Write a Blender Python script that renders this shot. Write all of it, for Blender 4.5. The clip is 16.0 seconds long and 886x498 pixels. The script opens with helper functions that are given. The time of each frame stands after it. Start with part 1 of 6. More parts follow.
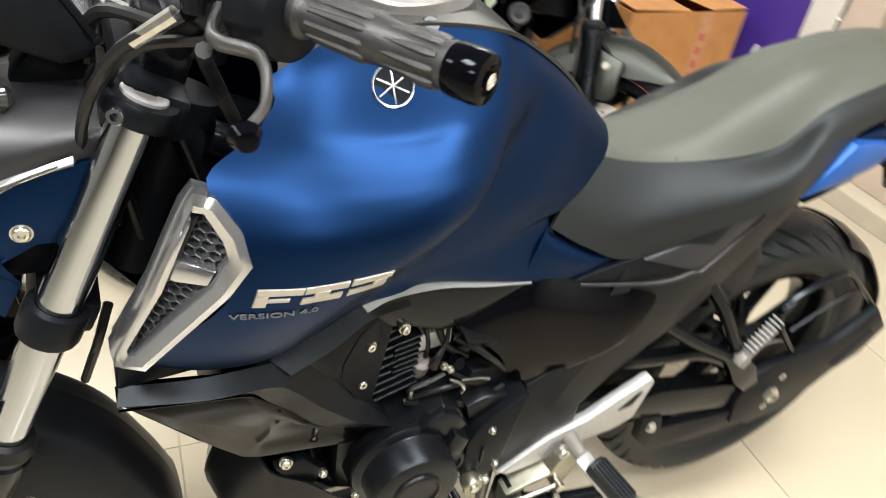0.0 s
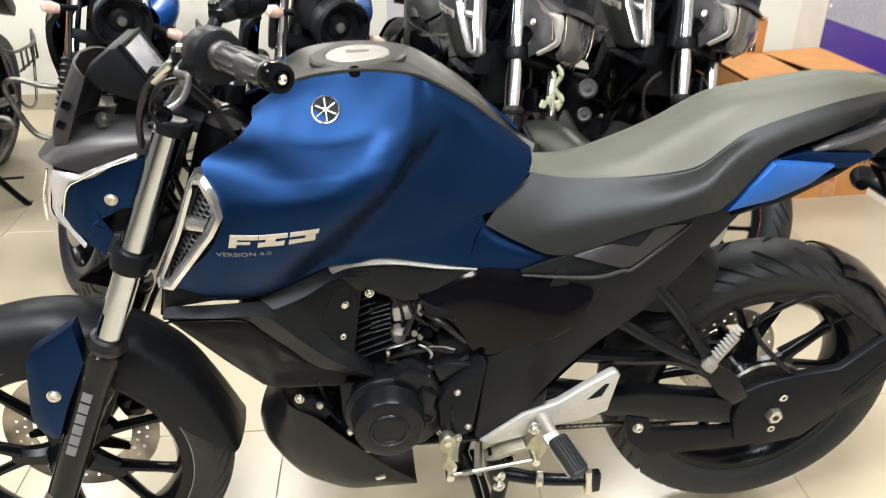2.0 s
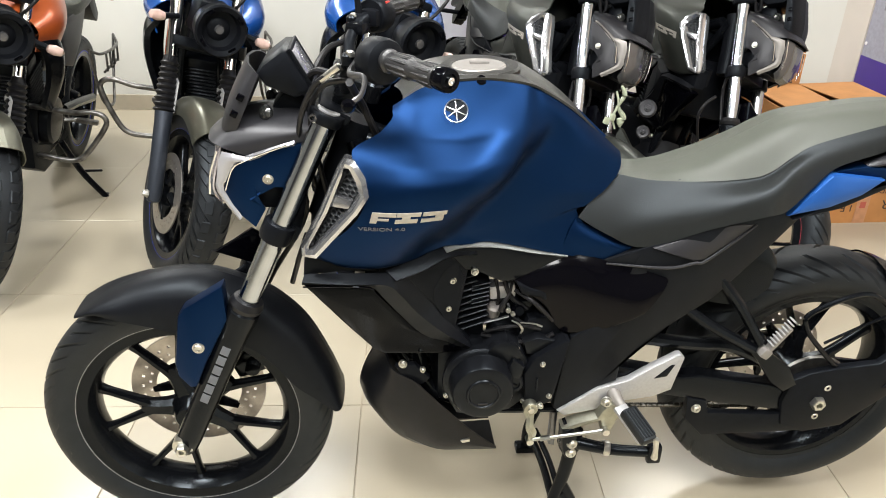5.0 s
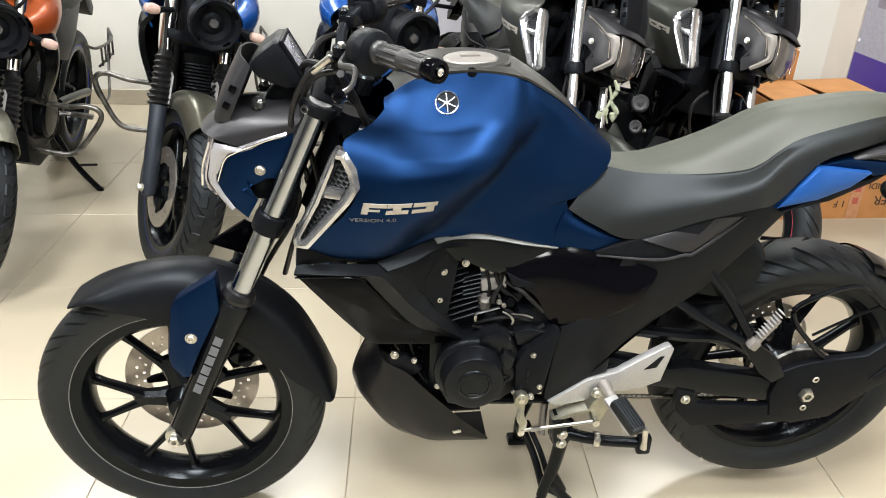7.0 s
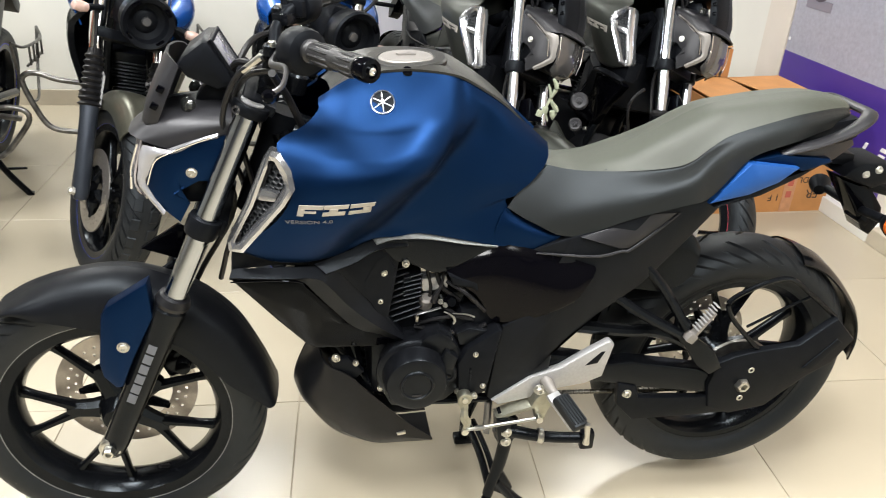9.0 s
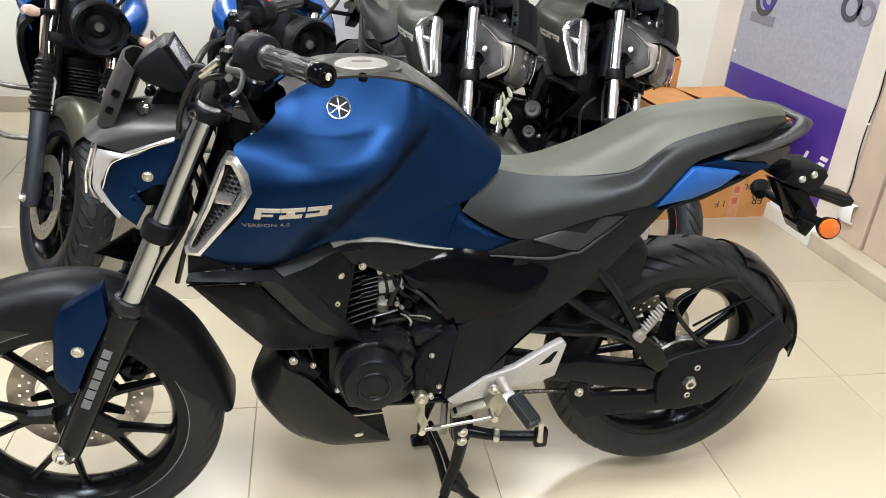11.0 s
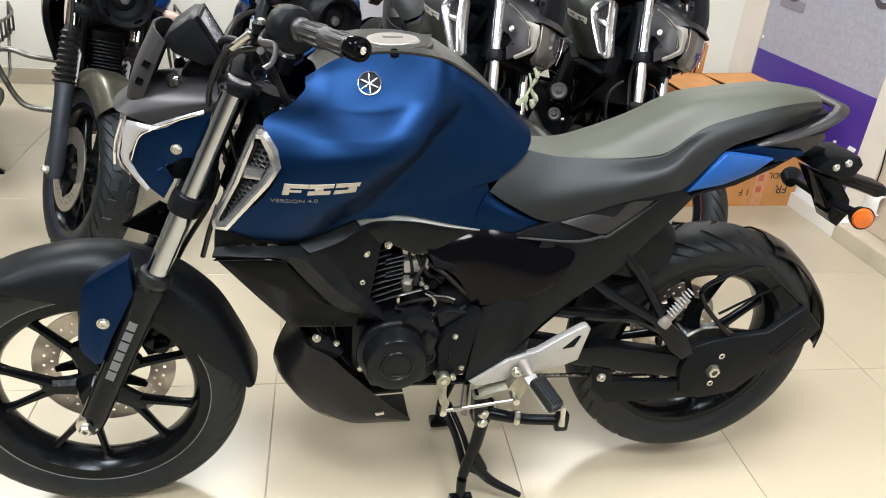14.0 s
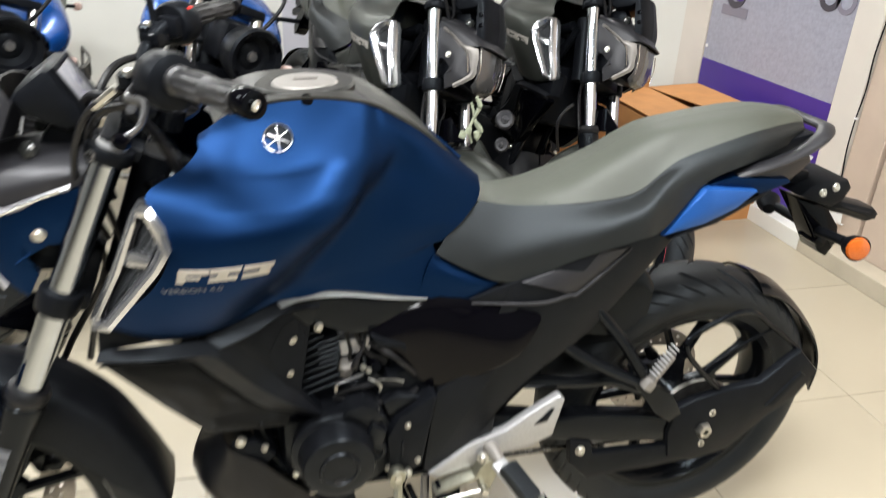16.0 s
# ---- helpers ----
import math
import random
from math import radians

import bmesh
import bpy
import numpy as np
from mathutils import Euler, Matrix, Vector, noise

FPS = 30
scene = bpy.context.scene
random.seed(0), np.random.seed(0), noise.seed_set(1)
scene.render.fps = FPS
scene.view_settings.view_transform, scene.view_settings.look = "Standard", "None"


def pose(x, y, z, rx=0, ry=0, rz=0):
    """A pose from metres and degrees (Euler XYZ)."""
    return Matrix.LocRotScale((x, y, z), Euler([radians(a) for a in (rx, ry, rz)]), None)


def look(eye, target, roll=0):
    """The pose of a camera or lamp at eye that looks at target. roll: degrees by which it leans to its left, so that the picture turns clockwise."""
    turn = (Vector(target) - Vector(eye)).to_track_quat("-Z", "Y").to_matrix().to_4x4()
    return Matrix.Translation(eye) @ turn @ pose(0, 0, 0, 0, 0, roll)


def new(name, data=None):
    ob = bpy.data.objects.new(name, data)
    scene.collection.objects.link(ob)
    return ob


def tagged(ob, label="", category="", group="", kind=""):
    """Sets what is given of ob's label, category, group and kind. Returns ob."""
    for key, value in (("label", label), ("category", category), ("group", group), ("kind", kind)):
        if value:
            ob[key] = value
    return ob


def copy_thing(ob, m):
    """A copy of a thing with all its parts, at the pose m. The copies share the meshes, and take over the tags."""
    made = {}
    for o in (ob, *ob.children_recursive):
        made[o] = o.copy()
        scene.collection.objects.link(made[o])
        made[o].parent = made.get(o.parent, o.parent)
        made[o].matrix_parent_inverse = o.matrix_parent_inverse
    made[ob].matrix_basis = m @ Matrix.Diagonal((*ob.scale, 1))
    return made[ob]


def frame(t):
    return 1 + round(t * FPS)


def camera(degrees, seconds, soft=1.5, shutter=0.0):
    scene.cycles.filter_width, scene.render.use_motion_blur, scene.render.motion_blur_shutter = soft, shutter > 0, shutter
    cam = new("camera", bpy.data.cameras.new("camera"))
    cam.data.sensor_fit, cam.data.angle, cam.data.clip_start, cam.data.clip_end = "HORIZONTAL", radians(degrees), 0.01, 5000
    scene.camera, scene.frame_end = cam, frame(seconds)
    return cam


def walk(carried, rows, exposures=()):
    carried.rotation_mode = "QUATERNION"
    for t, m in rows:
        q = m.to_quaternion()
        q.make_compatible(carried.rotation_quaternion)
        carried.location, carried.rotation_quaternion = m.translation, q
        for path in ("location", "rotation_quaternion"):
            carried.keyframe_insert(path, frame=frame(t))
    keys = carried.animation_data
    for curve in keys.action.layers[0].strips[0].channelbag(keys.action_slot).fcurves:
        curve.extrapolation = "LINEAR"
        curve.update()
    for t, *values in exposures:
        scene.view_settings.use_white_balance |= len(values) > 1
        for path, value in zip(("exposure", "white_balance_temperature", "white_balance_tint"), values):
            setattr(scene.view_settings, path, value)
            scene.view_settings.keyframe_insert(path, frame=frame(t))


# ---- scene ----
cam = camera(61.4, 16.0, soft=1.0, shutter=0.5)
PATH = [
    (0, (0.281, -0.7, 1.26), (1.084, 0.715, 0.097), 9.6),
    (0.5, (0.421, -0.783, 1.293), (0.871, 0.803, 0.16), 8.2),
    (0.8, (0.492, -0.893, 1.385), (0.733, 0.717, 0.223), 2.8),
    (1, (0.529, -0.974, 1.304), (0.722, 0.696, 0.221), 1.6),
    (1.5, (0.55, -1.046, 1.287), (0.725, 0.629, 0.206), -1.1),
    (2, (0.572, -1.143, 1.308), (0.786, 0.599, 0.348), -0.6),
    (2.5, (0.493, -1.205, 1.313), (0.801, 0.548, 0.4), 1.0),
    (3, (0.441, -1.27, 1.332), (0.864, 0.463, 0.429), 2.6),
    (3.5, (0.425, -1.315, 1.344), (0.732, 0.434, 0.424), 1.7),
    (4, (0.399, -1.314, 1.343), (0.63, 0.454, 0.438), 1.8),
    (4.2, (0.391, -1.313, 1.341), (0.58, 0.457, 0.43), 1.5),
    (6.5, (0.4, -1.334, 1.34), (0.582, 0.435, 0.424), 1.6),
    (7, (0.402, -1.334, 1.336), (0.594, 0.432, 0.416), 1.8),
    (7.5, (0.403, -1.33, 1.334), (0.611, 0.432, 0.411), 2.0),
    (8, (0.405, -1.33, 1.334), (0.639, 0.427, 0.408), 2.2),
    (8.5, (0.409, -1.331, 1.332), (0.681, 0.422, 0.409), 2.4),
    (9, (0.422, -1.326, 1.335), (0.747, 0.421, 0.416), 2.7),
    (9.5, (0.424, -1.345, 1.336), (0.801, 0.398, 0.431), 2.9),
    (9.7, (0.426, -1.351, 1.333), (0.822, 0.391, 0.433), 2.9),
    (11.8, (0.405, -1.361, 1.34), (0.854, 0.374, 0.451), 4.4),
    (12, (0.399, -1.362, 1.338), (0.845, 0.373, 0.449), 4.7),
    (12.5, (0.401, -1.36, 1.336), (0.838, 0.374, 0.442), 5.1),
    (13, (0.396, -1.358, 1.335), (0.822, 0.375, 0.432), 5.1),
    (13.5, (0.4, -1.353, 1.331), (0.811, 0.376, 0.414), 5.0),
    (14, (0.399, -1.345, 1.326), (0.798, 0.378, 0.392), 4.9),
    (14.5, (0.401, -1.351, 1.329), (0.797, 0.37, 0.392), 4.9),
    (15, (0.379, -1.34, 1.32), (0.791, 0.381, 0.387), 4.8),
    (15.5, (0.404, -1.302, 1.292), (0.857, 0.404, 0.352), 4.4),
    (16, (0.471, -1.113, 1.298), (0.994, 0.604, 0.418), 2.5),
]
walk(cam, [(t, look(eye, target, roll)) for t, eye, target, roll in PATH], ((0, .08, 6800, 10), (.5, .3, 6950, 10), (1.0, .3, 7500, 10), (1.5, .3, 7500, 10), (2.0, .25, 6900, 10), (3.0, .06, 7200, 10), (4.0, .03, 6700, 10), (9.5, .03, 6650, 10), (12.0, -.02, 6600, 10), (14.5, -.02, 6600, 10), (16, -.04, 6550, 10)))

# ---- light: ceiling panels of the showroom, closed room ----
world = bpy.data.worlds.new("world")
world.use_nodes = True
world.node_tree.nodes["Background"].inputs[0].default_value = (0.9, 0.95, 1.0, 1)
world.node_tree.nodes["Background"].inputs[1].default_value = 0.02
scene.world = world
scene.view_settings.exposure = 0.0
LAMP = 42.0

# ---- materials ----


def material(name, base, rough=0.5, metal=0.0, coat=0.0, var=0.0, scale=30.0, bump=0.0, bscale=400.0, rvar=0.0, spec=0.5, base2=None, trans=0.0):
    m = bpy.data.materials.new(name)
    m.use_nodes = True
    nt = m.node_tree
    b = nt.nodes["Principled BSDF"]
    b.inputs["Base Color"].default_value = (*base, 1)
    b.inputs["Roughness"].default_value = rough
    b.inputs["Metallic"].default_value = metal
    b.inputs["Coat Weight"].default_value = coat
    b.inputs["Coat Roughness"].default_value = 0.08
    b.inputs["Specular IOR Level"].default_value = spec
    b.inputs["Transmission Weight"].default_value = trans
    co = nt.nodes.new("ShaderNodeTexCoord")
    if var or rvar or base2:
        n = nt.nodes.new("ShaderNodeTexNoise")
        n.inputs["Scale"].default_value = scale
        n.inputs["Detail"].default_value = 5
        nt.links.new(co.outputs["Object"], n.inputs["Vector"])
        if var or base2:
            r = nt.nodes.new("ShaderNodeValToRGB")
            other = base2 or tuple(min(1, c * (1 + var)) for c in base)
            r.color_ramp.elements[0].position, r.color_ramp.elements[1].position = 0.3, 0.7
            r.color_ramp.elements[0].color = (*(tuple(c * (1 - var) for c in base)), 1)
            r.color_ramp.elements[1].color = (*other, 1)
            nt.links.new(n.outputs["Fac"], r.inputs["Fac"])
            nt.links.new(r.outputs["Color"], b.inputs["Base Color"])
        if rvar:
            g = nt.nodes.new("ShaderNodeMapRange")
            g.inputs["To Min"].default_value = max(0, rough - rvar)
            g.inputs["To Max"].default_value = min(1, rough + rvar)
            nt.links.new(n.outputs["Fac"], g.inputs["Value"])
            nt.links.new(g.outputs["Result"], b.inputs["Roughness"])
    if bump:
        n2 = nt.nodes.new("ShaderNodeTexNoise")
        n2.inputs["Scale"].default_value = bscale
        n2.inputs["Detail"].default_value = 3
        nt.links.new(co.outputs["Object"], n2.inputs["Vector"])
        bp = nt.nodes.new("ShaderNodeBump")
        bp.inputs["Strength"].default_value = bump
        bp.inputs["Distance"].default_value = 0.002
        nt.links.new(n2.outputs["Fac"], bp.inputs["Height"])
        nt.links.new(bp.outputs["Normal"], b.inputs["Normal"])
    return m


def glowing(name, colour, strength):
    m = material(name, colour)
    m.node_tree.nodes["Principled BSDF"].inputs["Emission Color"].default_value = (*colour, 1)
    m.node_tree.nodes["Principled BSDF"].inputs["Emission Strength"].default_value = strength
    return m


BLUE = material("matte_blue_paint", (0.0006, 0.0150, 0.058), 0.41, 0.88, coat=0.0, var=0.06, scale=900, rvar=0.02, bump=0.03, bscale=2500)
BLUE.node_tree.nodes["Principled BSDF"].inputs["Coat Roughness"].default_value = 0.36
BLUE_TAIL = material("satin_blue_paint", (0.015, 0.090, 0.34), 0.34, 0.45, var=0.05, scale=900)
GREY = material("matte_grey_paint", (0.047, 0.051, 0.045), 0.40, 0.6, var=0.06, scale=900, rvar=0.02)
GUNMETAL = material("gunmetal_plastic", (0.018, 0.018, 0.021), 0.42, 0.30, var=0.06, scale=600)
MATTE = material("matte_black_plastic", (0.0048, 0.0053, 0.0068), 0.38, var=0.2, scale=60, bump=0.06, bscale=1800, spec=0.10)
GUARD = material("grained_black_plastic", (0.0052, 0.0056, 0.0070), 0.38, var=0.15, scale=50, bump=0.08, bscale=1500, spec=0.15)
PANPLASTIC = material("semi_gloss_black_plastic", (0.0060, 0.0064, 0.0078), 0.30, var=0.15, scale=50, bump=0.06, bscale=1500, spec=0.24)
GLOSSCOVER = material("polished_black_cover", (0.0014, 0.0013, 0.0022), 0.10, rvar=0.02, scale=20, spec=0.15)
EDGE_HIGHLIGHT = material("painted_edge_highlight", (0.20, 0.21, 0.21), 0.38, 0.2, var=0.05, scale=300)
COVER = material("tank_cover_plastic", (0.018, 0.018, 0.016), 0.36, 0.3, var=0.08, scale=300, bump=0.05, bscale=2000)
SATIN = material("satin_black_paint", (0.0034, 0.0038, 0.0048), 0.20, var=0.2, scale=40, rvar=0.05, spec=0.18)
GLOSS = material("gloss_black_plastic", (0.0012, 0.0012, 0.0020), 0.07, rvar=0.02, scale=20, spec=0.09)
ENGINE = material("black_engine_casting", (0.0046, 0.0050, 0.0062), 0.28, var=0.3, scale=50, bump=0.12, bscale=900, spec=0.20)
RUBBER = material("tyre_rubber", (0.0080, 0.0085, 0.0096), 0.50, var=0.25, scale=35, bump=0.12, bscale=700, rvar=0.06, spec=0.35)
GRIP = material("grip_rubber", (0.020, 0.020, 0.021), 0.30, var=0.2, scale=60, bump=0.2, bscale=900)
VINYL = material("seat_vinyl", (0.044, 0.0485, 0.0375), 0.52, var=0.06, scale=14, bump=0.22, bscale=1100, rvar=0.04)
# same seat vinyl, darkened for the shade on the flank
VINYL_SHADED = material("shaded_seat_vinyl", (0.0095, 0.0102, 0.0100), 0.46, var=0.08, scale=14, bump=0.22, bscale=1100, rvar=0.04, spec=0.3)
LIGHTGUIDE = material("pale_light_guide", (0.36, 0.36, 0.38), 0.2, 0.35, coat=0.5, rvar=0.05, scale=40)
CHROME = material("bright_chrome", (0.82, 0.82, 0.82), 0.10, 1.0, rvar=0.04, scale=30)
TUBE = material("fork_tube_steel", (0.44, 0.47, 0.51), 0.13, 1.0, var=0.03, scale=25, rvar=0.03)
STEEL = material("zinc_bolt_steel", (0.55, 0.54, 0.50), 0.30, 1.0, var=0.12, scale=120)
DISC = material("drilled_disc_steel", (0.42, 0.39, 0.36), 0.34, 0.9, var=0.1, scale=80, rvar=0.08)
ALLOY = material("cast_silver_alloy", (0.42, 0.42, 0.425), 0.42, 0.6, var=0.06, scale=200, bump=0.15, bscale=1400)
SATINCHROME = material("satin_chrome_plastic", (0.52, 0.53, 0.56), 0.17, 0.94, rvar=0.015, scale=12)
BRASS = material("pale_zinc_bracket", (0.33, 0.325, 0.265), 0.34, 0.9, var=0.15, scale=60)
LENS = material("clear_lens", (0.42, 0.39, 0.41), 0.10, 0.25, coat=0.6, var=0.25, scale=45, spec=0.6)
AMBER = material("amber_lens", (0.465, 0.099, 0.012), 0.25, coat=0.5, var=0.1, scale=200)
PINKLENS = material("clear_amber_lens", (0.52, 0.36, 0.31), 0.2, coat=0.6, var=0.15, scale=60)
REDPART = material("red_switch_plastic", (0.6, 0.03, 0.02), 0.4)
SCREEN = material("instrument_screen", (0.24, 0.24, 0.26), 0.16, coat=0.9, rvar=0.02)
SILVERPRINT = material("silver_print", (0.40, 0.375, 0.335), 0.35, 0.5, var=0.06, scale=100)
DIMPRINT = material("dim_grey_print", (0.11, 0.115, 0.13), 0.5)
PALEPLASTIC = material("pale_green_plastic", (0.30, 0.33, 0.24), 0.45, var=0.25, scale=60)
HONEY = material("honeycomb_plastic", (0.03, 0.033, 0.036), 0.45)
STRIPE = material("silver_rim_tape", (0.42, 0.42, 0.43), 0.4, 0.5)
STRIPE_BLUE = material("blue_rim_tape", (0.02, 0.05, 0.60), 0.4, 0.2)
STRIPE_RED = material("red_rim_tape", (0.60, 0.06, 0.09), 0.4, 0.2)
RUBBERBLACK = material("cable_sheath", (0.006, 0.006, 0.007), 0.40, var=0.2, scale=50, spec=0.3)
TRANSL_BLUE = material("glossy_blue_tank", (0.008, 0.085, 0.36), 0.22, 0.35, coat=0.4, var=0.05, scale=300)
ORANGE = material("burnt_orange_tank", (0.42, 0.085, 0.02), 0.30, 0.3, coat=0.3, var=0.05, scale=300)
OLIVE = material("olive_metal_fender", (0.14, 0.14, 0.11), 0.33, 0.8, var=0.05, scale=100)
WORNCHROME = material("worn_guard_steel", (0.17, 0.165, 0.155), 0.35, 0.9, var=0.55, scale=30, rvar=0.1)
DARKALLOY = material("dull_lever_alloy", (0.16, 0.16, 0.165), 0.30, 0.9, var=0.1, scale=60)
CHAIN = material("oily_chain_steel", (0.07, 0.065, 0.055), 0.32, 0.8, var=0.4, scale=60)
CARD = material("brown_cardboard", (0.47, 0.215, 0.07), 0.75, var=0.10, scale=14, bump=0.2, bscale=300)
CARDTAPE = material("printed_brown_tape", (0.50, 0.25, 0.13), 0.35, var=0.12, scale=40)
BLACKPRINT = material("black_print", (0.03, 0.025, 0.02), 0.7)
REDPRINT = material("red_print", (0.45, 0.10, 0.07), 0.6)
WALL = material("white_wall_paint", (0.72, 0.72, 0.68), 0.62, var=0.03, scale=3, bump=0.08, bscale=160, rvar=0.05)
WALLR = material("cream_wall_paint", (0.66, 0.62, 0.56), 0.6, var=0.05, scale=4, bump=0.08, bscale=160)
TANBOARD = material("tan_board_paint", (0.52, 0.42, 0.34), 0.55, var=0.08, scale=5, bump=0.06, bscale=200)
SKIRT = material("beige_skirting_tile", (0.47, 0.42, 0.33), 0.3, var=0.10, scale=6)
CEIL = material("ceiling_grey", (0.32, 0.32, 0.31), 0.8, var=0.03, scale=3)
GROUT = material("tile_grout", (0.40, 0.34, 0.25), 0.8, var=0.1, scale=40)
PURPLE = material("purple_print", (0.060, 0.028, 0.26), 0.38, var=0.06, scale=6)
DARKGLASS = material("smoked_lamp_glass", (0.02, 0.021, 0.02), 0.08, coat=0.4, rvar=0.02)
FARWALL = material("dark_closing_wall", (0.16, 0.16, 0.17), 0.7, var=0.1, scale=1.5)
CAPMETAL = material("brushed_cap_metal", (0.24, 0.225, 0.21), 0.5, 0.5, var=0.08, scale=60, rvar=0.06)
BADGE = material("badge_chrome", (0.55, 0.55, 0.56), 0.28, 0.95, rvar=0.05, scale=80)
GREYLENS = material("grey_lamp_lens", (0.085, 0.085, 0.088), 0.08, 0.3, coat=0.6, var=0.12, scale=18)
SLATE = material("slate_fork_paint", (0.045, 0.053, 0.068), 0.35, 0.6, var=0.06, scale=200)
LILAC = material("grey_asphalt_print", (0.34, 0.35, 0.42), 0.38, var=0.10, scale=60, bump=0.0)
PALE = material("pale_grey_print", (0.50, 0.50, 0.56), 0.4, var=0.04, scale=5)
WHITEPRINT = material("white_print", (0.8, 0.8, 0.8), 0.5)
DARKPRINT = material("dark_print", (0.06, 0.055, 0.07), 0.5)
GREYPRINT = material("grey_print", (0.22, 0.21, 0.26), 0.5)
LAMPFACE = glowing("lamp_face", (1.0, 0.97, 0.92), 6.0)


# bluish specular colour in the dark materials offsets warm light bounced off the floor
for dark in (MATTE, GUARD, SATIN, GLOSS, ENGINE, RUBBER, VINYL_SHADED):
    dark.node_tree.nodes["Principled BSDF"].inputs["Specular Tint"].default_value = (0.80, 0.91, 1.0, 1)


def tile_material():
    m = material("cream_floor_tile", (0.42, 0.372, 0.282), 0.22, var=0.025, scale=1.6, rvar=0.03, spec=0.4)
    nt = m.node_tree
    b = nt.nodes["Principled BSDF"]
    base = b.inputs["Base Color"].links[0].from_socket
    oi = nt.nodes.new("ShaderNodeObjectInfo")
    mr = nt.nodes.new("ShaderNodeMapRange")
    mr.inputs["To Min"].default_value, mr.inputs["To Max"].default_value = 0.95, 1.05
    nt.links.new(oi.outputs["Random"], mr.inputs["Value"])
    mx = nt.nodes.new("ShaderNodeVectorMath")
    mx.operation = "SCALE"
    nt.links.new(base, mx.inputs[0])
    nt.links.new(mr.outputs["Result"], mx.inputs["Scale"])
    nt.links.new(mx.outputs["Vector"], b.inputs["Base Color"])
    return m


TILE = tile_material()

# ---- mesh helpers ----
from mathutils.bvhtree import BVHTree



def part(name, bm, mat, parent=None, label="", smooth=True, angle=35, m=None):
    me = bpy.data.meshes.new(name)
    bmesh.ops.recalc_face_normals(bm, faces=bm.faces[:])
    if m is not None:
        bm.transform(m)
    bm.to_mesh(me)
    bm.free()
    me.materials.append(mat)
    if smooth:
        me.shade_smooth()
        me.set_sharp_from_angle(angle=radians(angle))
    ob = new(name, me)
    if parent is not None:
        ob.parent = parent
    if label:
        tagged(ob, label)
    return ob


def thing(name, label, category, group="", kind=""):
    return tagged(new(name), label, category, group, kind)


def catmull(p, n):
    """n points a span along a smooth line through the points p."""
    p = [Vector(q) for q in p]
    if len(p) == 2:
        return [p[0].lerp(p[1], i / n) for i in range(n + 1)]
    out = []
    for i in range(len(p) - 1):
        a, b = p[i], p[i + 1]
        z = p[i - 1] if i else a * 2 - b
        c = p[i + 2] if i + 2 < len(p) else b * 2 - a
        for k in range(n):
            t = k / n
            out.append(0.5 * (2 * a + (b - z) * t + (2 * z - 5 * a + 4 * b - c) * t * t + (3 * a - z - 3 * b + c) * t ** 3))
    out.append(p[-1])
    return out


def grid(bm, rows, flip=False):
    vs = [[bm.verts.new(q) for q in r] for r in rows]
    for i in range(len(vs) - 1):
        for j in range(len(vs[0]) - 1):
            f = (vs[i][j], vs[i][j + 1], vs[i + 1][j + 1], vs[i + 1][j])
            if len({tuple(round(c, 6) for c in v.co) for v in f}) > 2:
                bm.faces.new(f)
    return vs


def skin(lines, nu=5, nv=4, thick=0.004, mirror=False, bm=None):
    """A shell through smooth lines, with a thickness."""
    bm = bm or bmesh.new()
    along = [catmull(l, nu) for l in lines]
    rows = list(zip(*[catmull(c, nv) for c in zip(*along)]))
    for s in ((1, -1) if mirror else (1,)):
        b2 = bmesh.new()
        grid(b2, [[Vector((q.x, q.y * s, q.z)) for q in r] for r in rows])
        bmesh.ops.remove_doubles(b2, verts=b2.verts[:], dist=1e-5)
        bmesh.ops.recalc_face_normals(b2, faces=b2.faces[:])
        if thick:
            b2.normal_update()
            rim = [e for e in b2.edges if e.is_boundary]
            under = {v: b2.verts.new(v.co - v.normal * thick) for v in b2.verts[:]}
            for f in b2.faces[:]:
                b2.faces.new([under[v] for v in reversed(f.verts)])
            for e in rim:
                u, w = e.verts
                b2.faces.new((u, w, under[w], under[u]))
        me = bpy.data.meshes.new("tmp")
        b2.to_mesh(me)
        b2.free()
        bm.from_mesh(me)
        bpy.data.meshes.remove(me)
    return bm


def merge(*bms):
    a = bms[0]
    for b in bms[1:]:
        me = bpy.data.meshes.new("tmp")
        b.to_mesh(me)
        b.free()
        a.from_mesh(me)
        bpy.data.meshes.remove(me)
    return a


def tube(pts, r, n=10, span=6, ends=None, flat=1.0):
    """A round bar along a smooth line; r is one radius or one a point."""
    line = catmull(pts, span)
    k = len(line)
    rad = [r] * k if not isinstance(r, (list, tuple)) else [v.x for v in catmull([(q, 0, 0) for q in r], span)]
    bm = bmesh.new()
    up, rings = Vector((0.03, 0.05, 1)), []
    for i, p in enumerate(line):
        d = (line[min(i + 1, k - 1)] - line[max(i - 1, 0)]).normalized()
        s = d.cross(up)
        if s.length < 0.1:
            s = d.cross(Vector((1, 0, 0)))
        s.normalize()
        u = s.cross(d)
        rings.append([bm.verts.new(p + (s * math.cos(2 * math.pi * j / n) * flat + u * math.sin(2 * math.pi * j / n)) * rad[i]) for j in range(n)])
    for a, b in zip(rings, rings[1:]):
        for j in range(n):
            bm.faces.new((a[j], a[(j + 1) % n], b[(j + 1) % n], b[j]))
    bm.faces.new(rings[0]), bm.faces.new(rings[-1][::-1])
    return bm




